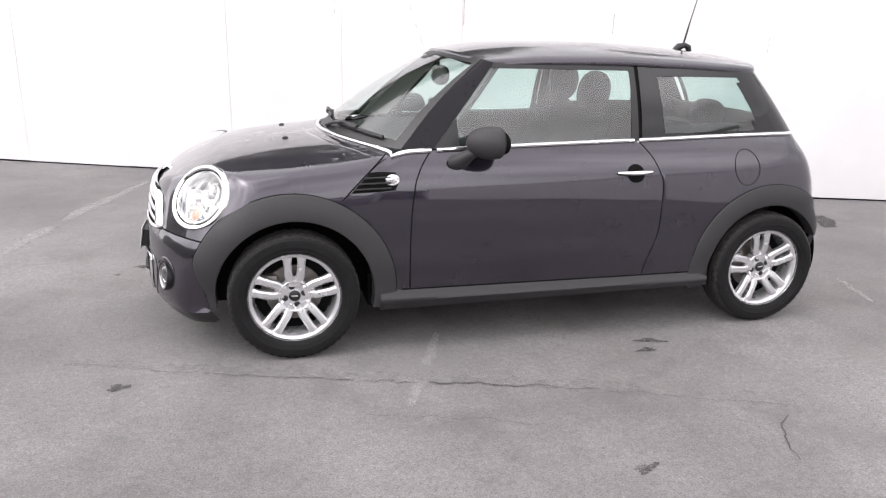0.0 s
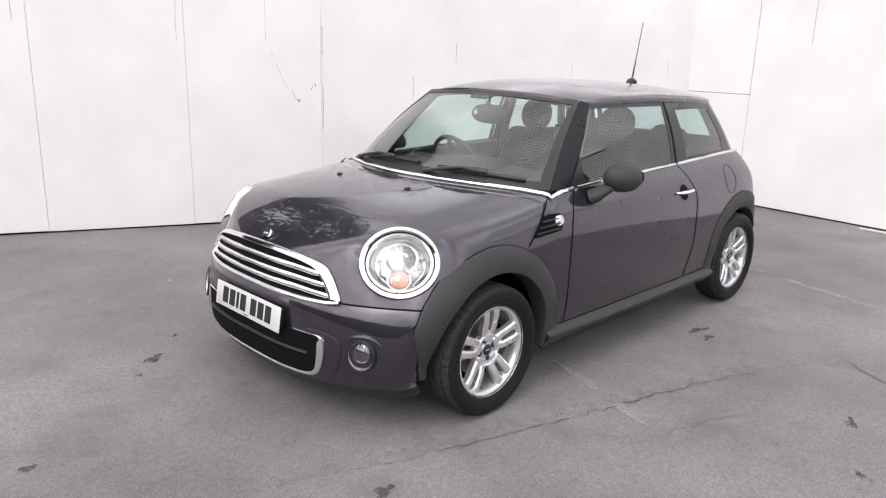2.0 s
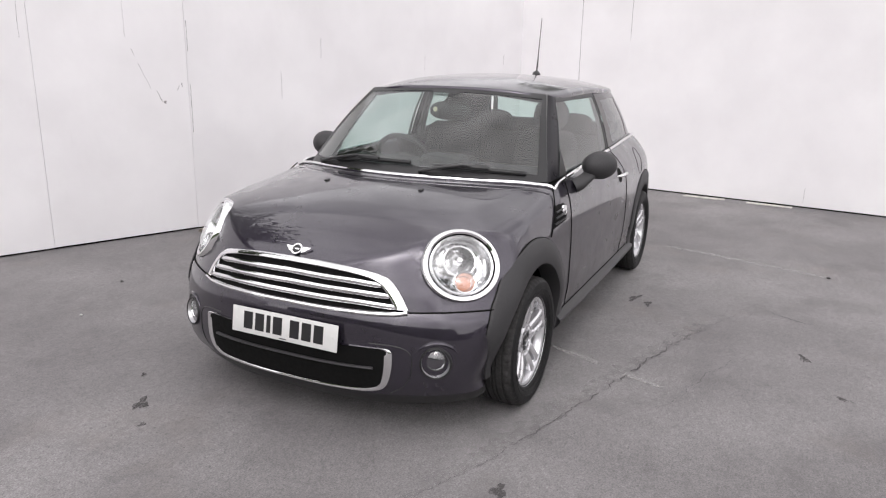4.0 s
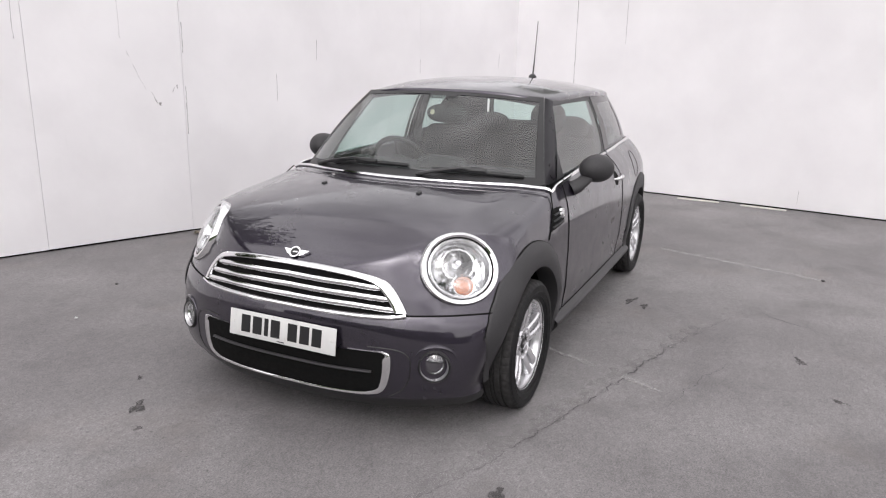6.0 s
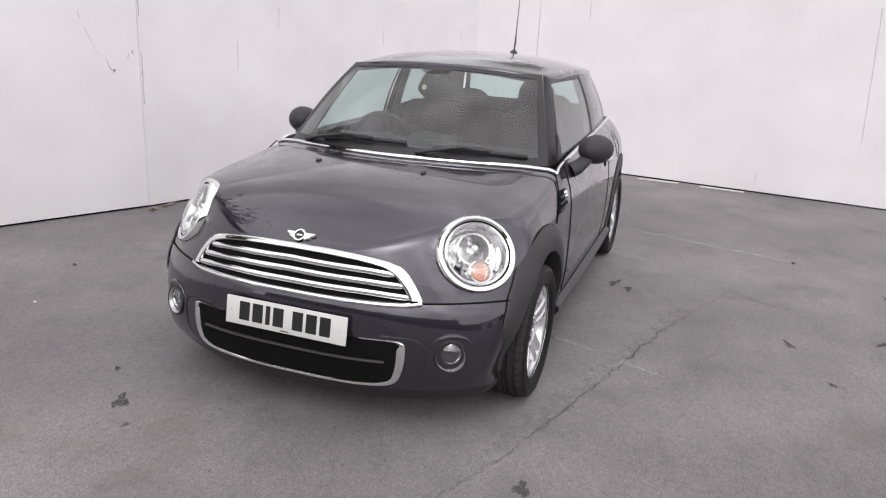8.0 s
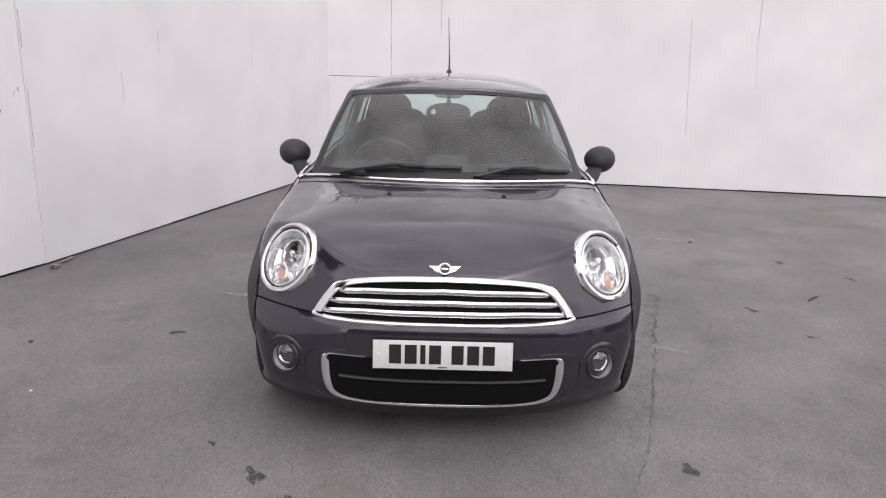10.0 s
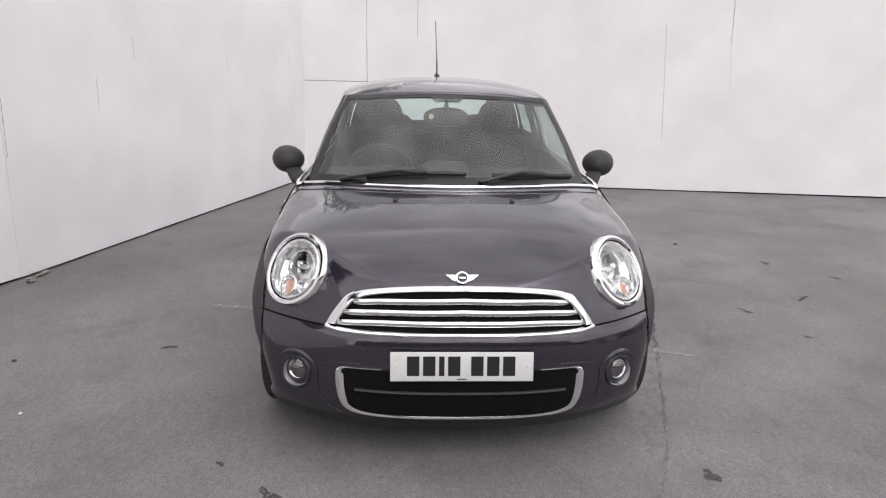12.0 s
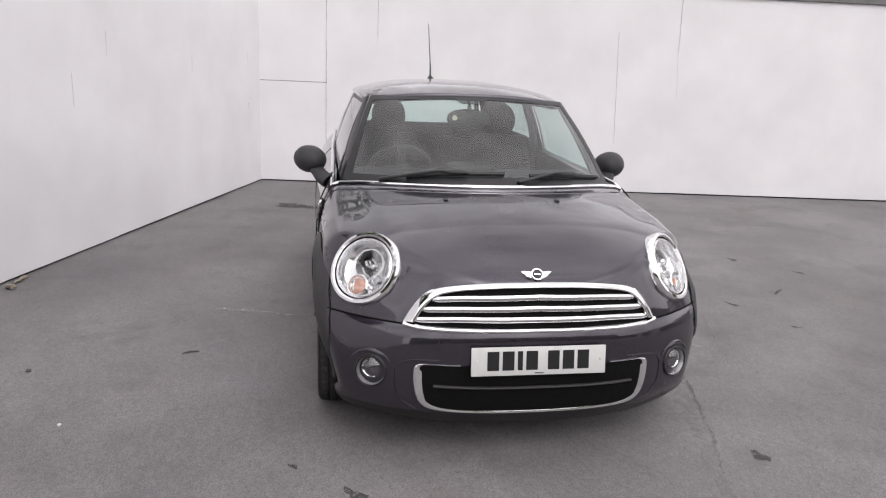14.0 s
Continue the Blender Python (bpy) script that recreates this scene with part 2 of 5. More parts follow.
def lathe(profile, n=48, axis="y"):
    """A bmesh turned round the y axis from (radius, y) pairs."""
    bm = bmesh.new()
    rings = []
    for k in range(n):
        a = 2 * math.pi * k / n
        rings.append([bm.verts.new((r * math.cos(a), y, r * math.sin(a))) for r, y in profile])
    for k in range(n):
        p, q = rings[k], rings[(k + 1) % n]
        for j in range(len(profile) - 1):
            bm.faces.new((p[j], q[j], q[j + 1], p[j + 1]))
    bmesh.ops.remove_doubles(bm, verts=bm.verts, dist=1e-5)
    return bm


def tube_bm(points, radius, n=8, closed=False, flat=1.0):
    """A bmesh tube along points; radius may be a list; flat squashes it."""
    pts = [Vector(p) for p in points]
    bm = bmesh.new()
    rings = []
    m = len(pts)
    for i, p in enumerate(pts):
        a = pts[(i - 1) % m] if (closed or i) else p
        b = pts[(i + 1) % m] if (closed or i < m - 1) else p
        d = (b - a).normalized()
        up = Vector((0, 0, 1)) if abs(d.z) < 0.95 else Vector((1, 0, 0))
        s = d.cross(up).normalized()
        u = s.cross(d)
        r = radius[i] if isinstance(radius, (list, tuple)) else radius
        rings.append([bm.verts.new(p + s * (r * math.cos(2 * math.pi * k / n)) + u * (r * flat * math.sin(2 * math.pi * k / n))) for k in range(n)])
    for i in range(m if closed else m - 1):
        p, q = rings[i], rings[(i + 1) % m]
        for k in range(n):
            bm.faces.new((p[k], p[(k + 1) % n], q[(k + 1) % n], q[k]))
    if not closed:
        bm.faces.new(rings[0])
        bm.faces.new(rings[-1][::-1])
    return bm


def curve(xs, ys):
    """A smooth curve through points that does not overshoot."""
    xs, ys = np.array(xs, float), np.array(ys, float)
    h, d = np.diff(xs), np.diff(ys) / np.diff(xs)
    m = np.zeros(len(xs))
    m[0], m[-1] = d[0], d[-1]
    for i in range(1, len(xs) - 1):
        if d[i - 1] * d[i] > 0:
            w1, w2 = 2 * h[i] + h[i - 1], h[i] + 2 * h[i - 1]
            m[i] = (w1 + w2) / (w1 / d[i - 1] + w2 / d[i])

    def f(x):
        x = np.clip(np.asarray(x, float), xs[0], xs[-1])
        i = np.clip(np.searchsorted(xs, x) - 1, 0, len(h) - 1)
        t = (x - xs[i]) / h[i]
        return ((1 + 2 * t) * (1 - t) ** 2 * ys[i] + t * (1 - t) ** 2 * h[i] * m[i]
                + t * t * (3 - 2 * t) * ys[i + 1] + t * t * (t - 1) * h[i] * m[i + 1])
    return f


# ---- the yard: ground and board walls ----
bm = bmesh.new()
bmesh.ops.create_grid(bm, x_segments=40, y_segments=40, size=260)
ground = tagged(part("ground", bm, ASPHALT, None, smooth=False), "worn light grey asphalt yard with stains", "ground", kind="structure")

# plan of the walls: the side wall bends a little at one joint, then the corner, then the back wall
SIDE_A, SIDE_B, CORNER, BACK_D = Vector((-9.3, 7.58)), Vector((1.77, 2.88)), Vector((6.07, 1.50)), Vector((3.9, -15.4))


def board_run(wall, a, b, joints, height, rng, gap, top_from=None, top=None):
    """Boards about 1.22 m wide from a to b, each a piece of its own, with narrow joints."""
    d = (b - a)
    length = d.length
    d.normalize()
    ang = math.degrees(math.atan2(d.y, d.x))
    cuts = [0.0] + joints + list(np.arange(joints[-1] + 1.22, length - 0.2, 1.22)) + [length]
    for s0, s1 in zip(cuts, cuts[1:]):
        w = s1 - s0 - gap
        h = top if (top_from is not None and s0 > top_from) else height
        mid = a + d * ((s0 + s1) / 2)
        n = Vector((-d.y, d.x))
        spans = [(0.0, 1.197), (1.206, h)] if (top_from is not None and s0 == 0.0) else [(0.0, h)]
        for z0, z1 in spans:
            o = part("board", box_bm((w, 0.018, z1 - z0), (0, 0, (z1 - z0) / 2), 0.0015 if gap else 0.0004, segs=1), BOARD, wall, smooth=False)
            off = rng.uniform(-0.0025, 0.0025) * (1.0 if gap else 0.12)
            o.matrix_basis = pose(mid.x + n.x * off, mid.y + n.y * off, 0.014 + z0 + rng.uniform(0, 0.006) * (z0 == 0), rng.uniform(-0.1, 0.1) * (1.0 if gap else 0.1), 0, ang)


def backing(name, a, b, height, side):
    d = (b - a)
    n = Vector((-d.y, d.x)).normalized() * side
    ang = math.degrees(math.atan2(d.y, d.x))
    mid = (a + b) / 2 + n * 0.06
    o = part(name, box_bm((d.length, 0.09, height - 0.03), (0, 0, (height - 0.03) / 2)), DARK, None, smooth=False)
    o.matrix_basis = pose(mid.x, mid.y, 0, 0, 0, ang)
    return o


rng = random.Random(4)
wall_side_far = tagged(backing("wall_north_west", SIDE_A, SIDE_B, 2.54, 1), "white painted board fence wall with dark joints", "wall", kind="structure")
wall_side_near = tagged(backing("wall_north", SIDE_B, CORNER, 2.54, 1), "white painted board fence wall with thin scratches", "wall", kind="structure")
wall_back = tagged(backing("wall_east", CORNER, BACK_D, 2.36, 1), "white painted board fence wall behind the car", "wall", kind="structure")
JOINTS_FAR = [float(v) for v in np.arange(12.03 - 1.165 * 9, 11.9, 1.165)]
for w, a, b, joints, gap, tf, tp in ((wall_side_far, SIDE_A, SIDE_B, JOINTS_FAR, 0.0022, None, None), (wall_side_near, SIDE_B, CORNER, [1.38, 2.79], 0.0, None, None),
                                     (wall_back, CORNER, BACK_D, [0.80, 1.41, 4.33, 5.05], 0.0, 4.6, 2.385)):
    hold = new("hold")
    board_run(hold, a, b, joints, 2.58, rng, gap, tf, tp)
    inv = w.matrix_basis.inverted()
    for o in list(hold.children):
        o.parent = w
        o.matrix_basis = inv @ o.matrix_basis
    bpy.data.objects.remove(hold)

# ---- the car: x runs back from the front axle, y to the car's right, z up ----
car = tagged(new("car"), "dark violet-grey metallic three-door hatchback parked on the asphalt", "car")

half_w = curve([-0.45, 0.3, 1.4, 2.4, 2.8], [0.832, 0.840, 0.840, 0.828, 0.80])
tuck = curve([0.10, 0.15, 0.175, 0.20, 0.235, 0.265, 0.287, 0.305, 0.45, 0.6, 0.72, 0.78, 0.83, 0.90, 0.975, 1.05], [0.17, 0.11, 0.075, 0.042, 0.012, 0.0, 0.003, 0.014, 0.0, 0.0, 0.005, 0.012, 0.024, 0.06, 0.122, 0.22])
drop_z = curve([-0.45, 0.0, 0.5, 3.0], [-0.055, -0.04, 0.0, 0.0])
nose_x = curve([0.13, 0.17, 0.22, 0.30, 0.40, 0.50, 0.54, 0.56, 0.60, 0.66, 0.73, 0.80, 0.95], [-0.585, -0.628, -0.656, -0.672, -0.677, -0.675, -0.668, -0.656, -0.648, -0.640, -0.617, -0.585, -0.50])
nose_c = curve([0.16, 0.25, 0.40, 0.56, 0.60, 0.727, 0.867, 0.95], [0.52, 0.47, 0.475, 0.525, 0.55, 0.735, 0.75, 0.75])
nose_p = curve([0.16, 0.25, 0.40, 0.56, 0.60, 0.727, 0.95], [2.8, 3.1, 2.9, 2.63, 2.6, 2.6, 2.5])
tail_x = curve([0.2, 0.3, 0.45, 0.55, 0.65, 0.75, 0.85, 0.98], [2.88, 2.93, 2.95, 2.93, 2.89, 2.87, 2.83, 2.73])
hood_c = curve([-0.66, -0.62, -0.60, -0.575, -0.51, -0.42, -0.32, -0.16, 0.0, 0.2, 0.5], [0.65, 0.705, 0.730, 0.752, 0.792, 0.838, 0.878, 0.914, 0.937, 0.957, 0.993])
hood_e = curve([-0.66, -0.3, 0.0, 0.5], [0.03, 0.045, 0.058, 0.052])
belt_z = curve([0.45, 0.68, 1.05, 1.72, 2.58, 3.0], [0.928, 0.938, 0.951, 0.968, 0.985, 0.985])
SILL_Z, BUMP_Z = 0.305, 0.562


waist_in = curve([0.10, 0.20, 0.34, 0.46, 0.58], [0.074, 0.066, 0.050, 0.024, 0.0])

ridge = curve([0.225, 0.245, 0.260, 0.270, 0.288, 0.305], [0.0, 0.010, 0.016, 0.014, -0.002, 0.0])


def body_w(x, z):
    """Half width of the flank; the bumper draws in ahead of the front wheels."""
    f = np.clip((-0.10 - x) / 0.28, 0, 1)
    return half_w(x) - tuck(z - drop_z(x)) - waist_in(z) * f * f * (3 - 2 * f) + ridge(z) * np.clip((x - 0.30) / 0.12, 0, 1) * np.clip((2.2 - x) / 0.12, 0, 1)


def side_y(x, z):
    """Half width of the lower body at x, z."""
    y = body_w(x, z)
    f = np.maximum((x - nose_x(z)) / nose_c(z), 1e-4) ** (1 / nose_p(z))
    r = np.maximum((tail_x(z) - x) / 0.35, 1e-4) ** (1 / 3.0)
    k = 55.0
    return -np.log(np.exp(-k * y) + np.exp(-k * np.minimum(f, 2)) + np.exp(-k * np.minimum(r, 2))) / k


def front_x(y, z):
    return nose_x(z) + nose_c(z) * np.abs(y) ** nose_p(z)


# raised middle of the hood: its edge runs from the lamps back to the pillars
shoulder = curve([-0.5, -0.3, 0.0, 0.5], [0.545, 0.575, 0.625, 0.672])


def hood_z(x, y):
    ay = np.abs(y)
    step = 1 / (1 + np.exp((ay - shoulder(x)) / 0.009))
    return hood_c(x) - hood_e(x) * (ay / 0.7) ** 2.4 + 0.006 * (step - 1) * np.clip((x + 0.42) / 0.2, 0, 1)


# half shell as a grid of columns (nose centre, side, tail centre) and rows (sill to centre line)
LOW = [0.17, 0.195, 0.225, 0.245, 0.262, 0.274, 0.288, SILL_Z, 0.35, 0.40, 0.44, 0.475, 0.505, 0.53, 0.548, BUMP_Z]
R_SILL, R_BUMP = 7, 15
N_UP, N_HOOD, N_F, N_R = 13, 44, 34, 26
door_front = curve([0.15, 0.3, 0.45, 0.6, 0.79, 0.866, 0.95], [0.541, 0.541, 0.539, 0.542, 0.561, 0.590, 0.655])
door_rear = curve([0.15, 0.38, 0.557, 0.757, 0.87, 0.99], [1.70, 1.745, 1.795, 1.80, 1.765, 1.68])
wing_line = curve([0.15, 0.60, 0.732, 0.95], [0.12, 0.13, 0.232, 0.46])
SIDE_BASE = np.concatenate([np.linspace(-0.33, 0.24, 24)[:-1], np.linspace(0.24, 0.545, 13)[:-1], np.linspace(0.545, 1.75, 42)[:-1], np.linspace(1.75, 2.72, 36)])
I_WING, I_DF, I_DR = N_F + 23, N_F + 35, N_F + 76


def shell_point(col, z):
    if col < N_F:
        f = col / N_F
        w = body_w(-0.36, z)
        y = f * w
        return nose_x(z) + nose_c(z) * y ** nose_p(z), y
    k = col - N_F
    if k < len(SIDE_BASE):
        w = body_w(-0.36, z)
        x0 = nose_x(z) + nose_c(z) * w ** nose_p(z)
        w2 = half_w(2.72) - tuck(z)
        x1 = tail_x(z) - 0.35 * w2 ** 3
        x = np.interp(SIDE_BASE[k], [-0.33, 0.24, 0.545, 1.75, 2.72], [x0, wing_line(z), door_front(z), door_rear(z), x1])
        return x, body_w(x, z)
    f = 1 - (k - len(SIDE_BASE) + 1) / N_R
    w = half_w(2.72) - tuck(z)
    y = f * w
    return tail_x(z) - 0.35 * y ** 3, y


N_COL = N_F + len(SIDE_BASE) + N_R
COWL = I_WING + 6
N_ROW = len(LOW) + N_UP
P = np.zeros((N_COL, N_ROW + N_HOOD, 3))
rim_cols = []
for c in range(N_COL):
    k = c - N_F
    zt = None
    for z in np.arange(0.60, 1.02, 0.002):
        x, y = shell_point(c, z)
        lim = hood_z(x, y) if x < 0.47 else belt_z(x)
        if z >= lim:
            zt = z
            break
    if c < N_F:
        zlow = float(np.interp(c / N_F, [0, 0.5, 0.8, 1], [0.146, 0.150, 0.160, 0.175]))
    else:
        zlow = float(np.interp(shell_point(c, 0.3)[0], [-0.35, 0.4, 2.1, 2.9], [0.175, 0.195, 0.228, 0.25]))
    low = [zlow + (z - 0.17) * (SILL_Z - zlow) / (SILL_Z - 0.17) if z < SILL_Z else z for z in LOW]
    rows = low + list(np.linspace(BUMP_Z, zt, N_UP + 1)[1:])
    for r, z in enumerate(rows):
        x, y = shell_point(c, z)
        P[c, r] = (x, y, z)
    xr, yr, zr = P[c, N_ROW - 1]
    if c <= N_F:
        xt = -0.612 + 0.15 * (c / N_F) ** 1.6
    else:
        xt = np.interp(xr, [P[N_F, N_ROW - 1, 0], 0.49], [-0.462, 0.2])
    for j in range(N_HOOD):
        q = 1 - (j + 1) / N_HOOD
        x, y = xt + (xr - xt) * q ** 2, yr * q
        P[c, N_ROW + j] = (x, y, min(hood_z(x, y), 1.2))
HOOD_LAST = int(np.argmin(np.abs(P[:I_DF, N_ROW - 1, 0] - 0.49)))
# round the corners of the grid a little
for it in range(5):
    Q = P.copy()
    Q[1:-1, :N_ROW] = P[1:-1, :N_ROW] * 0.5 + (P[2:, :N_ROW] + P[:-2, :N_ROW]) * 0.25
    Q[I_WING, :N_ROW], Q[I_DF, :N_ROW], Q[I_DR, :N_ROW] = P[I_WING, :N_ROW], P[I_DF, :N_ROW], P[I_DR, :N_ROW]
    Q[0, :, 1] = 0
    P = Q.copy()
    h = HOOD_LAST + 1
    Q[:h, 16:N_ROW + N_HOOD - 1] = P[:h, 16:N_ROW + N_HOOD - 1] * 0.5 + (P[:h, 17:N_ROW + N_HOOD] + P[:h, 15:N_ROW + N_HOOD - 2]) * 0.25
    P = Q
grow = np.clip((np.arange(N_ROW + N_HOOD) - 16) / 7.0, 0, 1)[None, :, None]
for it in range(22):
    Q = P.copy()
    h = N_F + 8
    fade = (np.clip((h - np.arange(h)) / 10.0, 0, 1)[:, None, None] * grow)[:, 19:N_ROW + N_HOOD - 1]
    soft = P[:h, 19:N_ROW + N_HOOD - 1] * 0.5 + (P[:h, 20:N_ROW + N_HOOD] + P[:h, 18:N_ROW + N_HOOD - 2]) * 0.25
    Q[:h, 19:N_ROW + N_HOOD - 1] = P[:h, 19:N_ROW + N_HOOD - 1] * (1 - fade) + soft * fade
    Q[0, :, 1] = 0
    P = Q
P[:, -1, 1] = 0


# the lamps are oval, a little wider than high, and face out and up
LAMP_AT, LAMP_R, LAMP_WIDE = Vector((-0.376, 0.656, 0.731)), 0.154, 1.10
LAMP_N = Vector((-0.624, 0.613, 0.485)).normalized()
LAMP_OUT = LAMP_N.cross(Vector((0, 0, 1))).normalized()
LAMP_OUT = LAMP_OUT if LAMP_OUT.y > 0 else -LAMP_OUT
LAMP_UP = LAMP_N.cross(LAMP_OUT).normalized()
LAMP_UP = LAMP_UP if LAMP_UP.z > 0 else -LAMP_UP


def in_lamp(p):
    d = Vector(p) - LAMP_AT
    return math.hypot(d.dot(LAMP_OUT) / LAMP_WIDE, d.dot(LAMP_UP)) < 0.139 and abs(d.dot(LAMP_N)) < 0.14


def in_arch(p, r_front=0.385, r_rear=0.372):
    return math.hypot(p[0] - 0.012, p[2] - 0.30) < r_front or math.hypot(p[0] - 2.46, p[2] - 0.30) < r_rear


def shell_part(name, test, mat, label="", mirror=True, sides=(1, -1), parent=None):
    """The faces of the shell grid that pass the test, as one panel with a turned-in edge."""
    verts, faces, seen_at = [], [], {}

    def vid(c, r, s):
        key = (c, r, s if P[c, r, 1] > 1e-6 else 1)
        if key not in seen_at:
            seen_at[key] = len(verts)
            x, y, z = P[c, r]
            verts.append((x, y * s, z))
        return seen_at[key]
    for c in range(N_COL - 1):
        for r in range(N_ROW + N_HOOD - 1):
            if r >= N_ROW - 1 and c >= HOOD_LAST:
                continue
            mid = (P[c, r] + P[c + 1, r] + P[c, r + 1] + P[c + 1, r + 1]) / 4
            if (r < N_ROW and in_arch(mid) and mid[1] > 0.3) or in_lamp(mid):
                continue
            if not test(c, r, mid):
                continue
            for s in sides:
                q = [vid(c, r, s), vid(c + 1, r, s), vid(c + 1, r + 1, s), vid(c, r + 1, s)]
                q = list(dict.fromkeys(q))
                if len(q) > 2:
                    faces.append(q if s > 0 else q[::-1])
    bm = bmesh.new()
    vs = [bm.verts.new(v) for v in verts]
    for f in faces:
        try:
            bm.faces.new([vs[i] for i in f])
        except ValueError:
            pass
    edges = [e for e in bm.edges if e.is_boundary]
    # true round edge where the lamp sits
    for v in {v for e in edges for v in e.verts}:
        sgn = 1 if v.co.y >= 0 else -1
        d = Vector((v.co.x, v.co.y * sgn, v.co.z)) - LAMP_AT
        up = d.dot(LAMP_N)
        fx, fz = d.dot(LAMP_OUT) / LAMP_WIDE, d.dot(LAMP_UP)
        flat = math.hypot(fx, fz)
        if abs(up) < 0.14 and 0.112 < flat < 0.175:
            q = LAMP_AT + LAMP_N * up + (LAMP_OUT * (fx * LAMP_WIDE) + LAMP_UP * fz) * (0.150 / flat)
            v.co = Vector((q.x, q.y * sgn, q.z))
    ext = bmesh.ops.extrude_edge_only(bm, edges=edges)
    for v in [g for g in ext["geom"] if isinstance(g, bmesh.types.BMVert)]:
        d = Vector((1.0 - v.co.x, -v.co.y, 0.55 - v.co.z))
        v.co += d.normalized() * 0.022
    return part(name, bm, mat, parent or car, label, sharp=50)


hood = shell_part("hood", lambda c, r, m: r >= R_BUMP and c < I_WING, PAINT, "wide clamshell hood, dark metallic paint")
bumper = shell_part("front_bumper", lambda c, r, m: 2 <= r < R_BUMP and c < I_WING, PAINT)
valance = shell_part("front_valance", lambda c, r, m: r < 2 and c < I_WING, BLACK, "charcoal plastic lower lip")
tail = shell_part("rear_panel", lambda c, r, m: r >= R_SILL and m[0] >= 2.72, PAINT)
rear_valance = shell_part("rear_valance", lambda c, r, m: r < R_SILL and m[0] >= 2.3, PLASTIC)
for s, nm in ((-1, "door"), (1, "door")):
    shell_part("scuttle_panel", lambda c, r, m: r >= R_SILL and I_WING <= c < I_DF, PAINT, sides=(s,))
    shell_part("rear_quarter_panel", lambda c, r, m: r >= R_SILL and c >= I_DR and m[0] < 2.72, PAINT, sides=(s,))
    d = shell_part(nm, lambda c, r, m: r >= R_SILL and I_DF <= c < I_DR, PAINT, sides=(s,))
    sl = shell_part("sill", lambda c, r, m: r < R_SILL and 0.2 <= m[0] < 2.3, SILL, "charcoal plastic sill cover", sides=(s,))

# ---- cabin: glass, pillars and roof ----
def ws_point(s, v):
    """Windscreen: s across from -1 to 1, v up from 0 to 1."""
    b = np.array((0.222 + 0.205 * s * s + 0.09 * s ** 6, 0.708 * s, 0.964 - 0.026 * s * s))
    t = np.array((0.862 + 0.076 * s * s, 0.550 * s, 1.363 - 0.025 * s * s))
    p = b + (t - b) * v
    k = (0.022 + 0.010 * (1 - s * s)) * math.sin(math.pi * v)
    return p + np.array((-0.5 * k, 0, 0.86 * k))


def strip_patch(base, top, nv, bulge):
    """Rows between two matching lists of points, bowed outwards."""
    base, top = np.array(base, float), np.array(top, float)
    out = np.zeros((len(base), nv, 3))
    for i in range(len(base)):
        for j in range(nv):
            v = j / (nv - 1)
            p = base[i] + (top[i] - base[i]) * v
            k = bulge * math.sin(math.pi * v)
            n = np.array((0, 1.0, 0)) if bulge > 0 else np.array((1.0, 0, 0))
            out[i, j] = p + n * abs(k)
    return out


def dense(pts, n):
    """Points spread along a smooth curve through pts."""
    pts = np.array(pts, float)
    s = np.concatenate([[0], np.cumsum(np.linalg.norm(np.diff(pts, axis=0), axis=1))])
    t = np.linspace(0, s[-1], n)
    return np.stack([curve(s, pts[:, k])(t) for k in range(3)], 1)


def patch_part(name, G, mat, parent, label="", side=1, keep=None, thick=0.0):
    nu, nv = G.shape[:2]
    vs = [(x, y * side, z) for x, y, z in G.reshape(-1, 3)]
    fs = grid_faces(nu, nv, flip=side > 0)
    if keep is not None:
        fs = [f for f in fs if keep((f[0] // nv + 0.5) / (nu - 1), (f[0] % nv + 0.5) / (nv - 1))]
    bm = bmesh.new()
    bv = [bm.verts.new(v) for v in vs]
    for f in fs:
        bm.faces.new([bv[i] for i in f])
    bmesh.ops.delete(bm, geom=[v for v in bm.verts if not v.link_faces], context="VERTS")
    if thick:
        bmesh.ops.recalc_face_normals(bm, faces=bm.faces)
        bmesh.ops.solidify(bm, geom=bm.faces[:], thickness=thick)
    ob = part(name, bm, mat, parent, label, sharp=50)
    return ob


NV = 15
G = np.array([[ws_point(s, v) for v in np.linspace(0, 1, NV)] for s in np.linspace(-1, 1, 81)])
windscreen = patch_part("windscreen", G, GLASS_W, car, "clear raked windscreen reflecting the sky")
windscreen.visible_shadow = False
# black printed border of the windscreen
edge = G.copy()
edge[..., 0] -= 0.0015
edge[..., 2] += 0.0015
patch_part("windscreen_border", edge, BLACK, windscreen, keep=lambda u, v: v < 0.06 or v > 0.95 or u < 0.02 or u > 0.98)

# dotted black print round the foot of the inside mirror
nf_, nb_ = 37, 9
fr = np.array([[ws_point(s, v) + np.array((-0.0015, 0, 0.0015)) for v in np.linspace(0.862, 0.955, nb_)] for s in np.linspace(-0.15, 0.15, nf_)])
patch_part("dotted_print", fr, BLACK, windscreen, keep=lambda u, v: not (0.12 < v < 0.5 and int(u * (nf_ - 1)) % 3 == 1) and v > 0.5 * (2 * u - 1) ** 6)

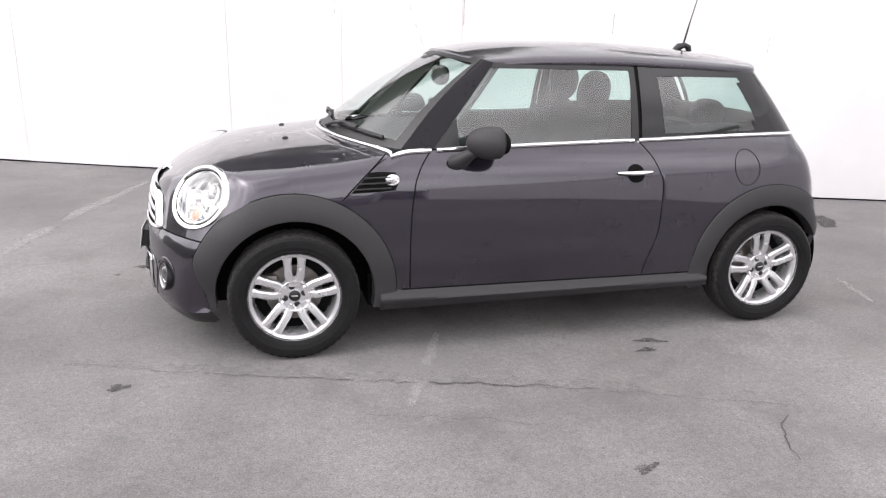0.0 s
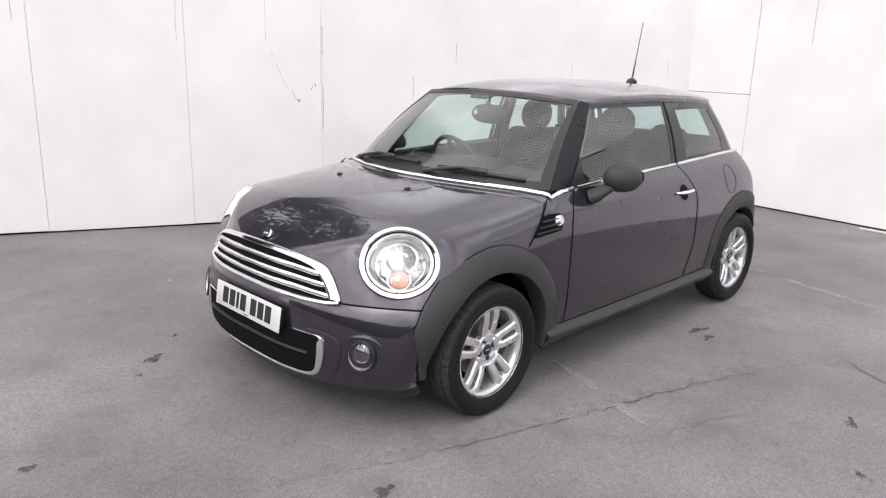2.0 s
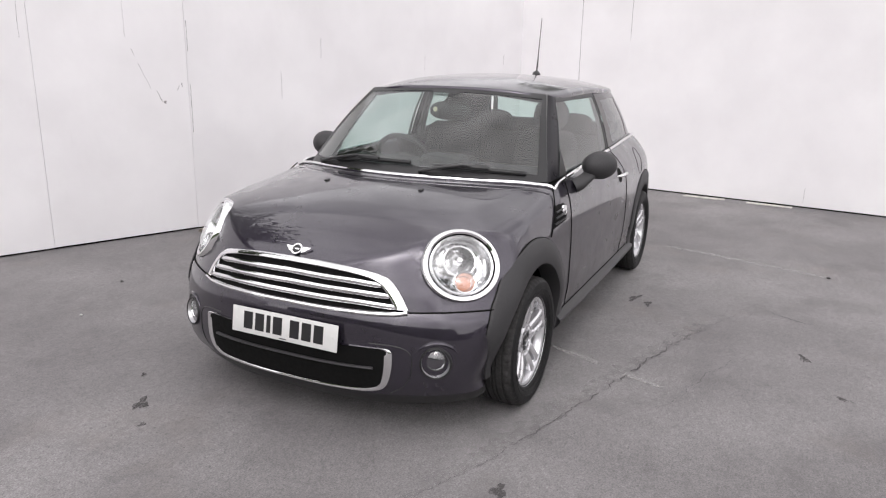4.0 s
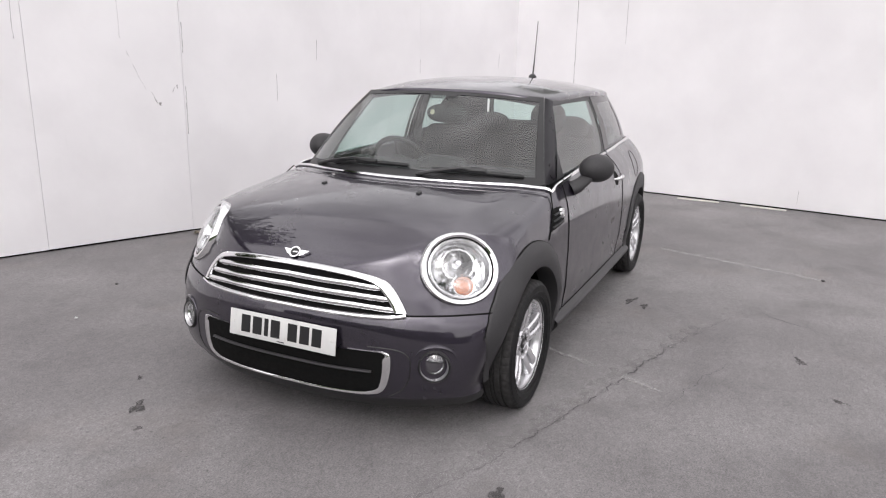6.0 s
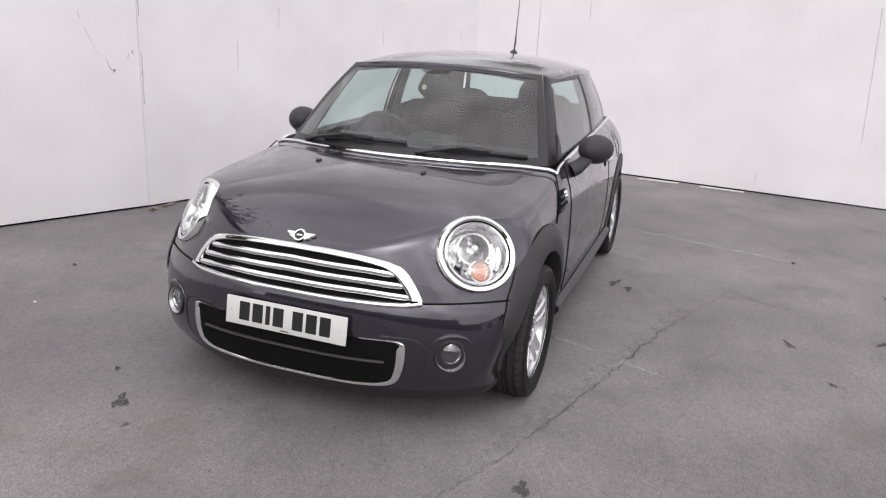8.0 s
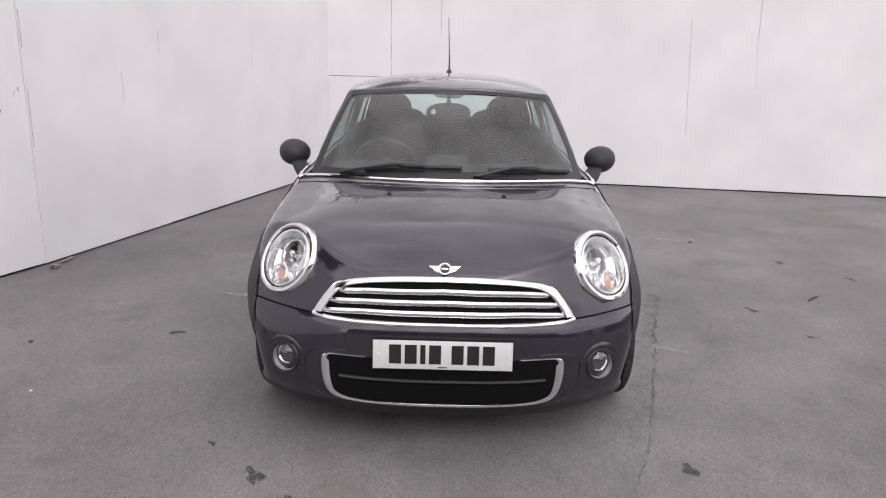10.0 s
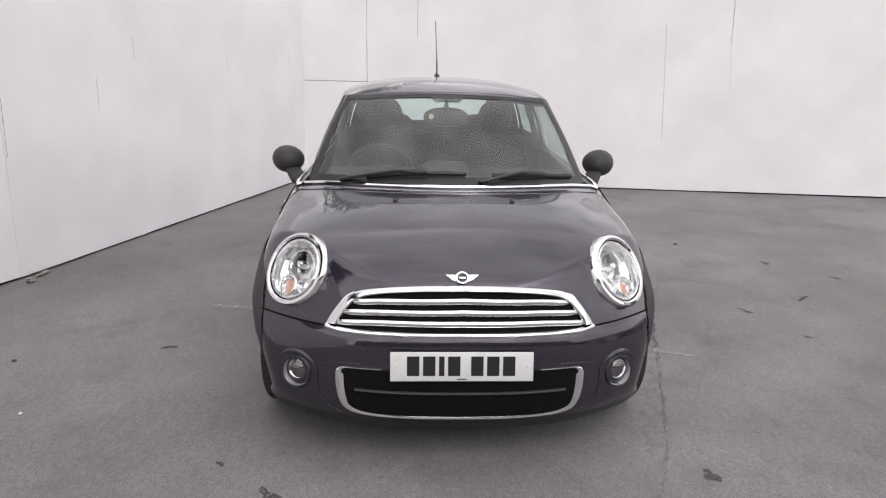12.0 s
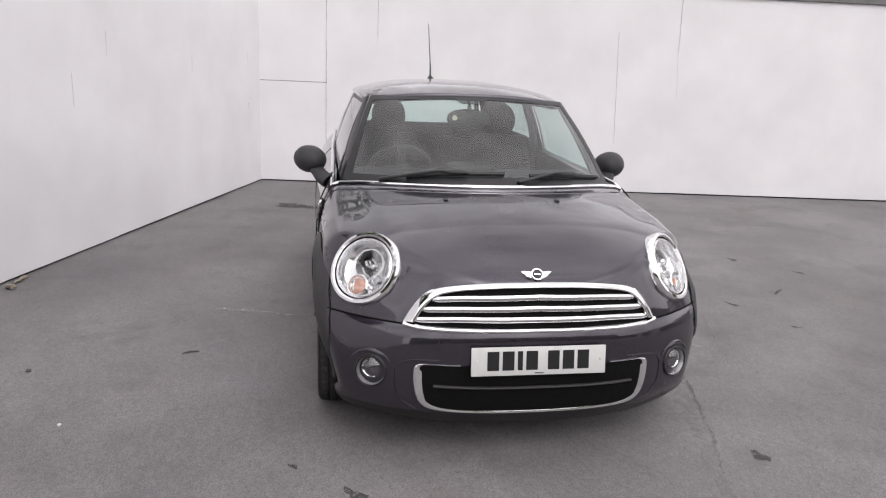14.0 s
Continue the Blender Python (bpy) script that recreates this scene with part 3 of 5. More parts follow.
PA_B = [(0.517, 0.708, 0.938), (0.545, 0.714, 0.936), (0.58, 0.717, 0.936), (0.62, 0.719, 0.938), (0.665, 0.719, 0.941)]
PA_T = [(0.938, 0.550, 1.338), (0.944, 0.559, 1.336), (0.952, 0.565, 1.333), (0.964, 0.570, 1.329), (0.988, 0.574, 1.325)]
DG_B = [(0.665, 0.719, 0.941), (1.05, 0.719, 0.953), (1.40, 0.718, 0.962), (1.705, 0.714, 0.969)]
DG_T = [(0.988, 0.573, 1.325), (1.22, 0.582, 1.325), (1.46, 0.587, 1.322), (1.705, 0.586, 1.319)]
QG_B = [(1.725, 0.713, 0.970), (2.0, 0.706, 0.977), (2.3, 0.688, 0.982), (2.53, 0.662, 0.986)]
QG_T = [(1.725, 0.586, 1.319), (1.93, 0.580, 1.317), (2.13, 0.566, 1.314), (2.33, 0.545, 1.310)]
CP_B = [(2.53, 0.662, 0.986), (2.60, 0.642, 0.988), (2.665, 0.595, 0.99), (2.71, 0.50, 0.99)]
CP_T = [(2.33, 0.545, 1.310), (2.40, 0.526, 1.312), (2.45, 0.480, 1.316), (2.475, 0.40, 1.322)]
RG_B = [(2.71, 0.50, 0.99), (2.745, 0.25, 0.99), (2.755, 0.0, 0.99), (2.745, -0.25, 0.99), (2.71, -0.50, 0.99)]
RG_T = [(2.475, 0.40, 1.322), (2.50, 0.20, 1.333), (2.507, 0.0, 1.336), (2.50, -0.20, 1.333), (2.475, -0.40, 1.322)]
for s in (-1, 1):
    g = strip_patch(dense(PA_B, 12), dense(PA_T, 12), NV, 0.010)
    for i in range(4):
        k = np.sin(np.pi * np.linspace(0, 1, NV)) * (1 - i / 4)
        g[i, :, 0] -= 0.011 * k
        g[i, :, 1] -= 0.010 * k
        g[i, :, 2] += 0.019 * k
    patch_part("windscreen_pillar", g, PILLAR, car, side=s, thick=0.012)
    # pale cloth on the inside of the pillar, and the dark door seal behind it
    inn = g - np.array((0, 0.020, 0))
    inn[0] += np.array((-0.004, 0.016, 0.004))
    inn[-1] += np.array((0.030, 0, 0))
    patch_part("screen_pillar_trim", inn, PALE, car, "pale grey pillar trim", side=s)
    part("door_seal", tube_bm([(p[0] + 0.004, (p[1] + 0.004) * s, p[2]) for p in inn[-1]], 0.010, 8), BLACK, car)
    g = strip_patch(dense(DG_B, 26), dense(DG_T, 26), NV, 0.014)
    w = patch_part("door_window", g, GLASS_S, car, "green-tinted frameless door glass", side=s)
    w.visible_shadow = False
    g2 = g + np.array((0, 0.002, 0))
    patch_part("window_seal", g2, BLACK, w, side=s, keep=lambda u, v: v > 0.93 or u > 0.965 or v < 0.035)
    # black corner piece behind the mirror
    ns = 9
    gc = np.zeros((ns, 5, 3))
    for i in range(ns):
        for j in range(5):
            uu, vv = 0.125 * i / (ns - 1), 0.36 * (1 - i / (ns - 1)) * j / 4
            fu, fv = uu * (len(g) - 1), vv * (NV - 1)
            i0, j0 = int(fu), int(fv)
            a, b = g[i0, j0] + (g[i0 + 1, j0] - g[i0, j0]) * (fu - i0), g[i0, j0 + 1] + (g[i0 + 1, j0 + 1] - g[i0, j0 + 1]) * (fu - i0)
            gc[i, j] = a + (b - a) * (fv - j0) + np.array((0, 0.003, 0))
    patch_part("mirror_corner", gc, BLACK, w, side=s)
    b = strip_patch(dense([DG_B[-1], QG_B[0]], 4), dense([DG_T[-1], QG_T[0]], 4), NV, 0.010)
    patch_part("window_gap", b, DARK, car, side=s, thick=0.004)
    g = strip_patch(dense(QG_B, 26), dense(QG_T, 26), NV, 0.014)
    w = patch_part("quarter_window", g, GLASS_S, car, "fixed tinted rear side glass with black border", side=s)
    w.visible_shadow = False
    patch_part("black_border", g + np.array((0, 0.002, 0)), plain("gloss_black_border", (0.01, 0.01, 0.011), 0.08) if s < 0 else bpy.data.materials["gloss_black_border"], w, side=s,
               keep=lambda u, v: u < 0.16 or u > 0.84 + 0.08 * v or v > 0.86 or v < 0.09)
    patch_part("rear_pillar", strip_patch(dense(CP_B, 10), dense(CP_T, 10), NV, 0.010), bpy.data.materials["gloss_black_border"], car, side=s, thick=0.012)
rg = strip_patch(dense(RG_B, 25), dense(RG_T, 25), NV, -0.02)
rear_window = patch_part("rear_window", rg, GLASS_S, car, "tinted tailgate glass")
rear_window.visible_shadow = False
patch_part("rear_window_border", rg + np.array((0.002, 0, 0)), BLACK, rear_window, keep=lambda u, v: u < 0.06 or u > 0.94 or v < 0.10 or v > 0.93)

roof_c = curve([0.825, 0.93, 1.05, 1.25, 1.58, 1.93, 2.3, 2.56], [1.364, 1.385, 1.403, 1.419, 1.423, 1.411, 1.384, 1.349])


def roof_z(x, y):
    return roof_c(x) - 0.069 * (np.abs(y) / 0.585) ** 2.7


RIM = dense([(0.842, 0, 0), (0.851, 0.2, 0), (0.876, 0.38, 0), (0.910, 0.50, 0), (0.955, 0.560, 0), (1.05, 0.582, 0), (1.4, 0.597, 0), (1.75, 0.598, 0), (2.1, 0.583, 0),
             (2.33, 0.560, 0), (2.43, 0.530, 0), (2.50, 0.43, 0), (2.545, 0.25, 0), (2.555, 0, 0)], 110)
NR = 16
R = np.zeros((110, NR + 3, 3))
for i, (x, y, _) in enumerate(RIM):
    zb = float(roof_z(x, y)) - 0.012
    cx = np.interp(x, [0.842, 2.555], [0.89, 2.5])
    inn = np.array((cx - x, -y, 0))
    inn /= np.linalg.norm(inn)
    R[i, 0] = (x + inn[0] * 0.03, max(0, y + inn[1] * 0.03) if y > 0 else 0, zb - 0.024)
    R[i, 1] = (x + inn[0] * 0.004, max(0, y + inn[1] * 0.004), zb - 0.018)
    R[i, 2] = (x, y, zb - 0.004)
    for j in range(NR):
        q = 1 - j / (NR - 1) * 1.0
        q = q if j else 0.985
        xx, yy = cx + (x - cx) * q ** 1.5, y * q
        R[i, 3 + j] = (xx, yy, float(roof_z(xx, yy)) - (0.004 if j == 0 else 0))
bm = bmesh.new()
for s in (1, -1):
    vs = [[bm.verts.new((p[0], p[1] * s, p[2])) for p in row] for row in R]
    for i in range(109):
        for j in range(NR + 2):
            bm.faces.new((vs[i][j], vs[i + 1][j], vs[i + 1][j + 1], vs[i][j + 1]))
bmesh.ops.remove_doubles(bm, verts=bm.verts, dist=0.0008)
roof = part("roof", bm, PAINT, car, "gently domed metallic roof panel", sharp=60)
# light cloth lining under the roof
bm = bmesh.new()
vs = [[bm.verts.new((x, y, float(roof_z(x, y)) - 0.045)) for y in np.linspace(-0.5, 0.5, 13)] for x in np.linspace(0.98, 2.42, 19)]
for i in range(18):
    for j in range(12):
        bm.faces.new((vs[i][j], vs[i + 1][j], vs[i + 1][j + 1], vs[i][j + 1]))
part("headliner", bm, TRIM, car)

# bright strip along the windscreen foot and the waist line
foot = [tuple(p) for p in P[HOOD_LAST, N_ROW - 1:][::-1]]
foot = [(x, y, z + 0.006) for x, y, z in foot]
over = [tuple(p) for p in P[HOOD_LAST + 1:HOOD_LAST + 3, N_ROW - 1]]
foot = foot + [(x, y + 0.002, z + 0.004) for x, y, z in over]
full = [(x, -y, z) for x, y, z in foot[::-1]] + foot[1:]
part("chrome_strip", tube_bm(full, 0.0105, 8, flat=0.9), CHROME, car, "thin chrome strip")
for s in (-1, 1):
    belt = [(x, y * s, z) for x, y, z in P[HOOD_LAST:, N_ROW - 1] if x < 2.60 and y > 0.3]
    for lo, hi in ((0.485, 0.652), (0.66, 1.675), (1.684, 2.60)):
        pts = [p for p in belt if lo <= p[0] <= hi]
        part("chrome_strip", tube_bm([(x, y + 0.003 * s, z + 0.003) for x, y, z in pts], 0.011, 8, flat=0.95), CHROME, car)

# ---- shut lines ----
def side_line(name, pts, s, r=0.0032, lift=0.0005):
    part(name, tube_bm([(x, (float(side_y(x, z)) + lift) * s, z) for x, z in pts], r, 6), DARK, car)


zs = np.linspace(0.31, 0.945, 26)
for s in (-1, 1):
    side_line("shut_line", [(float(door_front(z)), z) for z in zs], s)
    side_line("shut_line", [(float(door_rear(z)), z) for z in np.linspace(0.31, 0.965, 26)], s, 0.0022)
    side_line("shut_line", [(float(wing_line(z)), z) for z in np.linspace(0.735, 0.928, 14)], s)
    side_line("shut_line", [(x, SILL_Z) for x in np.linspace(0.50, 2.06, 40)], s, 0.003)
ys = np.linspace(0.50, 0.80, 16)
for s in (-1, 1):
    part("shut_line", tube_bm([(float(front_x(y, BUMP_Z)) - 0.001, y * s, BUMP_Z) for y in ys], 0.0035, 6), DARK, car)

# ---- wheel arches, liners and underbody ----
def arch(cx, cz, r_in, r_out, a0, a1, s):
    n, prof = 56, ((1.0, -0.004, 0), (0.985, 0.004, 0), (0.94, 0.007, 0), (0.5, 0.008, 0), (0.08, 0.007, 0), (0.02, 0.004, 0), (0.0, -0.004, 0), (0.0, -0.07, 0))
    g = np.zeros((n, len(prof), 3))
    for i in range(n):
        a = radians(a0 + (a1 - a0) * i / (n - 1))
        for j, (f, up, _) in enumerate(prof):
            ro = r_out if cx > 1 else float(np.interp(math.degrees(a), [-14, 0, 20, 90, 135, 158, 168, 176, 190], [0.452, 0.456, 0.460, 0.470, 0.477, 0.474, 0.430, 0.395, 0.378]))
            r = r_in + (ro - r_in) * f
            if cx < 1 and up > 0:
                up += 0.016 * (1 - f) ** 0.7
            up = up * min(1, 0.15 + 4 * i / n, 0.15 + 6 * (n - 1 - i) / n) if up > 0 else up
            x, z = cx + r * math.cos(a), max(0.205, cz + r * math.sin(a))
            g[i, j] = (x, float(side_y(x, max(z, 0.30))) + up - (0.012 if z < 0.22 else 0), z)
    trim = patch_part("wheel_arch", g, PLASTIC, car, "charcoal textured plastic arch trim", side=s)
    part("arch_gap", tube_bm([(x, (y + 0.004) * s, z) for x, y, z in g[2:-8, 0]], 0.0024, 6), DARK, trim)
    return trim


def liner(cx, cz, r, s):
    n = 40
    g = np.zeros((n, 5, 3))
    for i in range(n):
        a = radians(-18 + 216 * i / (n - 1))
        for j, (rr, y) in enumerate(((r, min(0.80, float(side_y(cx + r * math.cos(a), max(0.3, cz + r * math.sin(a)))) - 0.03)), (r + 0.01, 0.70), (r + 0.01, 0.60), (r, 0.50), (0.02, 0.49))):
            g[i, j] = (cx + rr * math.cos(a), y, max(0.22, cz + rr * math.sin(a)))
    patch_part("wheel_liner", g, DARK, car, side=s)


for s in (-1, 1):
    arch(0.022, 0.300, 0.352, 0.462, -12, 188, s)
    arch(2.445, 0.300, 0.338, 0.448, 28, 192, s)
    liner(0.012, 0.30, 0.40, s)
    liner(2.46, 0.30, 0.385, s)
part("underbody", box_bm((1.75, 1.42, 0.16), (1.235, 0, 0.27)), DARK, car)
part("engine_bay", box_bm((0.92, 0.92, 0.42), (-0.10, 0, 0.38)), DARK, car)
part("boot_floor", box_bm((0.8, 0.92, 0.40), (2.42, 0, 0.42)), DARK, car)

# ---- wheels: built once facing the car's right, then copied ----
def make_wheel():
    rim = part("wheel", lathe([(0.2, -0.075), (0.213, -0.07), (0.205, -0.055), (0.182, -0.05), (0.183, 0.02), (0.187, 0.040), (0.1915, 0.055), (0.196, 0.0600), (0.208, 0.0625), (0.211, 0.068), (0.2165, 0.068), (0.2185, 0.063), (0.2165, 0.052), (0.205, 0.048)], 72), ALLOY, car,
               "silver five double-spoke alloy wheel with black tyre")
    # tyre with cut shoulder and round grooves
    prof = [(0.205, 0.060), (0.216, 0.074), (0.236, 0.084), (0.262, 0.0875), (0.279, 0.085), (0.291, 0.077), (0.2985, 0.066), (0.301, 0.052), (0.3015, 0.046), (0.294, 0.044), (0.294, 0.038), (0.3025, 0.036),
            (0.303, 0.014), (0.295, 0.012), (0.295, 0.006), (0.303, 0.004), (0.303, -0.004), (0.295, -0.006), (0.295, -0.012), (0.303, -0.014), (0.3025, -0.036), (0.294, -0.038), (0.294, -0.044), (0.3015, -0.046),
            (0.299, -0.064), (0.288, -0.08), (0.262, -0.0875), (0.23, -0.083), (0.205, -0.065)]
    n = 150
    bm = bmesh.new()
    rings = []
    for k in range(n):
        a = 2 * math.pi * k / n
        row = []
        for r, y in prof:
            if k % 3 == 0 and r > 0.285 and abs(y) > 0.045:
                r -= 0.0048
            row.append(bm.verts.new((r * math.cos(a), y, r * math.sin(a))))
        rings.append(row)
    for k in range(n):
        p, q = rings[k], rings[(k + 1) % n]
        for j in range(len(prof) - 1):
            bm.faces.new((p[j], q[j], q[j + 1], p[j + 1]))
    tyre = part("tyre", bm, RUBBER, rim, "black tyre with dusty grey tread", sharp=25)
    tyre.data.materials.append(TREAD)
    tyre.data.polygons.foreach_set("material_index", [int(math.hypot(p.center.x, p.center.z) > 0.2895) for p in tyre.data.polygons])
    # raised bands on the side wall
    for r in (0.250, 0.228):
        part("sidewall_rib", tube_bm([(r * math.cos(a), 0.0857 if r > 0.24 else 0.0805, r * math.sin(a)) for a in np.linspace(0, 2 * math.pi, 73)[:-1]], 0.0022, 6, closed=True), RUBBER, rim)
    for k in range(5):
        bm = bmesh.new()
        a = radians(90 + 72 * k)
        c, sn = math.cos(a), math.sin(a)
        for sd in (-1, 1):
            # one bar: stations along the radius (radius, middle offset, half width, face height)
            st = [(0.050, 0.013, 0.020, 0.036), (0.075, 0.020, 0.020, 0.043), (0.095, 0.0270, 0.0185, 0.049), (0.13, 0.0295, 0.0175, 0.055), (0.165, 0.032, 0.0180, 0.059), (0.186, 0.033, 0.0215, 0.059), (0.200, 0.033, 0.029, 0.056)]
            rows = []
            for r, o, hw, h in st:
                ring = []
                for t, y in ((-hw, h - 0.032), (-hw, h - 0.007), (-hw * 0.55, h), (hw * 0.55, h), (hw, h - 0.007), (hw, h - 0.032)):
                    off = (o + t) * sd
                    ring.append(bm.verts.new((c * r - sn * off, y, sn * r + c * off)))
                rows.append(ring)
            for p, q in zip(rows, rows[1:]):
                for j in range(6):
                    bm.faces.new((p[j], p[(j + 1) % 6], q[(j + 1) % 6], q[j]))
            bm.faces.new(rows[0])
            bm.faces.new(rows[-1][::-1])
        # web that joins the two bars near the hub and floor of the slot
        w = box_bm((0.05, 0.014, 0.05), (0.071, 0.032, 0))
        bmesh.ops.transform(w, matrix=Matrix.Rotation(-a, 4, "Y"), verts=w.verts)
        tmp = bpy.data.meshes.new("web")
        w.to_mesh(tmp)
        w.free()
        bm.from_mesh(tmp)
        bpy.data.meshes.remove(tmp)
        part("spoke", bm, ALLOY, rim, sharp=35)
    part("hub", lathe([(0.0, 0.029), (0.062, 0.031), (0.066, 0.033), (0.069, 0.040), (0.073, 0.043), (0.077, 0.040), (0.080, 0.030), (0.080, 0.005)], 48), ALLOY, rim)
    part("centre_cap", lathe([(0.0, 0.0395), (0.024, 0.039), (0.0265, 0.037), (0.0265, 0.028)], 28), BLACK, rim, "black centre cap")
    part("cap_ring", lathe([(0.0265, 0.028), (0.0265, 0.036), (0.0295, 0.036), (0.0305, 0.028)], 28), ALLOY, rim)
    # plain shape in place of the mark on the cap
    part("cap_mark", box_bm((0.030, 0.003, 0.008), (0, 0.0402, 0), 0.001), CHROME, rim)
    for k in range(4):
        a = radians(75 + 90 * k)
        b = lathe([(0.0, 0.036), (0.007, 0.036), (0.0075, 0.033), (0.0095, 0.0325), (0.0125, 0.0310), (0.0145, 0.0288)], 12)
        bmesh.ops.translate(b, vec=(0.045 * math.cos(a), 0.002, 0.045 * math.sin(a)), verts=b.verts)
        part("wheel_bolt", b, BLACK, rim, "dark wheel bolt")
    b = tube_bm([(0.0, 0.02, 0.0), (0.0, 0.055, 0.0)], [0.0045, 0.0035], 8)
    bmesh.ops.translate(b, vec=(0.187 * math.cos(radians(-10)), 0, 0.187 * math.sin(radians(-10))), verts=b.verts)
    part("valve", b, BLACK, rim)
    part("brake_disc", lathe([(0.0, -0.012), (0.07, -0.012), (0.072, -0.02), (0.132, -0.02), (0.132, -0.036)], 48), STEEL, rim, "dull grey brake disc")
    part("brake_shield", lathe([(0.0, -0.04), (0.183, -0.04)], 36), DARK, rim)
    cal = box_bm((0.075, 0.05, 0.12), (0.112, -0.022, 0.03), 0.012)
    part("brake_caliper", cal, STEEL, rim)
    return rim


wheel = make_wheel()
TRACK, TRACK_REAR, AXLE_Z = 0.748, 0.748, 0.2955
for v_part in (wheel, *wheel.children):
    v_part.data.transform(Matrix.Scale(0.98, 4))
wheel.matrix_basis = pose(0.014, TRACK, AXLE_Z, 0, 30, 0)
for x, y, spin in ((0.014, -TRACK - 0.020, -1), (2.452, -TRACK_REAR, 8), (2.452, TRACK_REAR, 50)):
    copy_thing(wheel, pose(x, y, AXLE_Z, 0, spin, 0) if y > 0 else pose(x, y, AXLE_Z, 0, 0, 180) @ pose(0, 0, 0, 0, spin, 0))

# ---- front: headlamps, grille, intake, fog lamps, plate, emblem ----
def frame_at(origin, normal, up):
    """A pose whose y axis is the normal and z axis goes up."""
    n = Vector(normal).normalized()
    x = n.cross(Vector(up)).normalized()
    u = x.cross(n)
    m = Matrix((x, n, u)).transposed().to_4x4()
    m.translation = origin
    return m


def set_in(bm, m):
    bmesh.ops.transform(bm, matrix=m, verts=bm.verts)
    return bm


def headlamp(s):
    def bend_in(bm, m):
        """Sets a piece in place and wraps it a little round the wing."""
        set_in(bm, m)
        back = m0.inverted()
        for v in bm.verts:
            q = back @ v.co
            out = max(0.0, q.x * s - 0.03)
            inn = max(0.0, -q.x * s - 0.05)
            v.co += n0 * -(0.10 * (q.x * q.x + q.z * q.z) + 0.45 * out * out + 0.35 * inn * inn)
        return bm

    m = frame_at((LAMP_AT.x, LAMP_AT.y * s, LAMP_AT.z), (LAMP_N.x, LAMP_N.y * s, LAMP_N.z), (LAMP_UP.x, LAMP_UP.y * s, LAMP_UP.z)) @ Matrix.Diagonal((LAMP_WIDE, 1, 1, 1))
    m0, n0 = m, Vector((LAMP_N.x, LAMP_N.y * s, LAMP_N.z))
    R = LAMP_R
    lamp = part("headlamp", bend_in(lathe([(R * 0.99, -0.05), (R, -0.012), (R * 0.99, 0.002), (R * 0.955, 0.010), (R * 0.89, 0.011), (R * 0.845, 0.006), (R * 0.835, -0.03)], 64), m), CHROME, car,
                "round headlamp with a wide chrome ring")
    part("lamp_gap", bend_in(lathe([(R * 0.85, -0.003), (R * 0.79, -0.003), (R * 0.79, -0.03)], 64), m), DARK, lamp)
    part("lamp_bezel", bend_in(lathe([(R * 0.815, -0.02), (R * 0.81, 0.003), (R * 0.785, 0.007), (R * 0.74, 0.004), (R * 0.70, -0.012), (R * 0.69, -0.03)], 64), m), REFLECTOR, lamp, "bright inner ring")
    # bowl with many small facets
    prof = [(R * 0.72, -0.025), (R * 0.60, -0.045), (R * 0.42, -0.060), (R * 0.22, -0.070), (0.0, -0.072)]
    bowl = lathe(prof, 26)
    rb = random.Random(5)
    for v in bowl.verts:
        if v.co.y < -0.03:
            v.co.y += rb.uniform(-0.0015, 0.0015)
    part("reflector_bowl", bend_in(bowl, m), CHROME, lamp, "faceted silver reflector", smooth=False)
    # upper lamp pot and bulb shield
    pot = bend_in(lathe([(0.066, -0.034), (0.066, -0.022), (0.060, -0.024), (0.045, -0.050), (0.02, -0.060), (0.0, -0.060)], 14), m @ pose(0.0, 0.0, 0.022))
    part("lamp_pot", pot, REFLECTOR, lamp, smooth=False)
    part("bulb_shield", bend_in(lathe([(0.0, -0.010), (0.010, -0.012), (0.016, -0.020), (0.017, -0.05)], 20), m @ pose(0.0, 0.0, 0.026)), CHROME, lamp)
    for k, (dx, dz, rz, w, h) in enumerate(((-0.03, 0.052, 25, 0.014, 0.030), (0.030, 0.050, -20, 0.018, 0.038), (0.026, 0.018, -30, 0.024, 0.018), (0.012, 0.064, 0, 0.008, 0.030))):
        part("lamp_fin", bend_in(box_bm((w, 0.03, h), (0, 0, 0), 0.002), m @ pose(dx * s, -0.035, dz, 0, rz * s, 0)), BLACK, lamp)
    # amber indicator in its own ring, low in the lamp
    mi = m @ pose(0.0, 0.0, -0.073)
    part("indicator_ring", bend_in(lathe([(0.047, -0.03), (0.047, 0.002), (0.043, 0.006), (0.0385, 0.004), (0.038, -0.01)], 36), mi), CHROME, lamp)
    part("indicator_cup", bend_in(lathe([(0.0385, 0.002), (0.036, -0.006), (0.031, -0.014), (0.020, -0.021), (0.0, -0.023)], 16), mi), CHROME, lamp, smooth=False)
    part("indicator_bulb", bend_in(lathe([(0.0, -0.004), (0.008, -0.005), (0.010, -0.008), (0.023, -0.010), (0.028, -0.014), (0.026, -0.019)], 24), mi), AMBER, lamp, "amber indicator bulb")
    il = part("indicator_lens", bend_in(lathe([(0.038, 0.003), (0.025, 0.009), (0.0, 0.012)], 24), mi), GLASS_C, lamp)
    il.visible_shadow = False
    lens = part("lamp_lens", bend_in(lathe([(R * 0.785, 0.005), (R * 0.70, 0.016), (R * 0.5, 0.026), (R * 0.25, 0.031), (0.0, 0.0325)], 48), m), GLASS_C, lamp, "clear domed lens")
    lens.visible_shadow = False


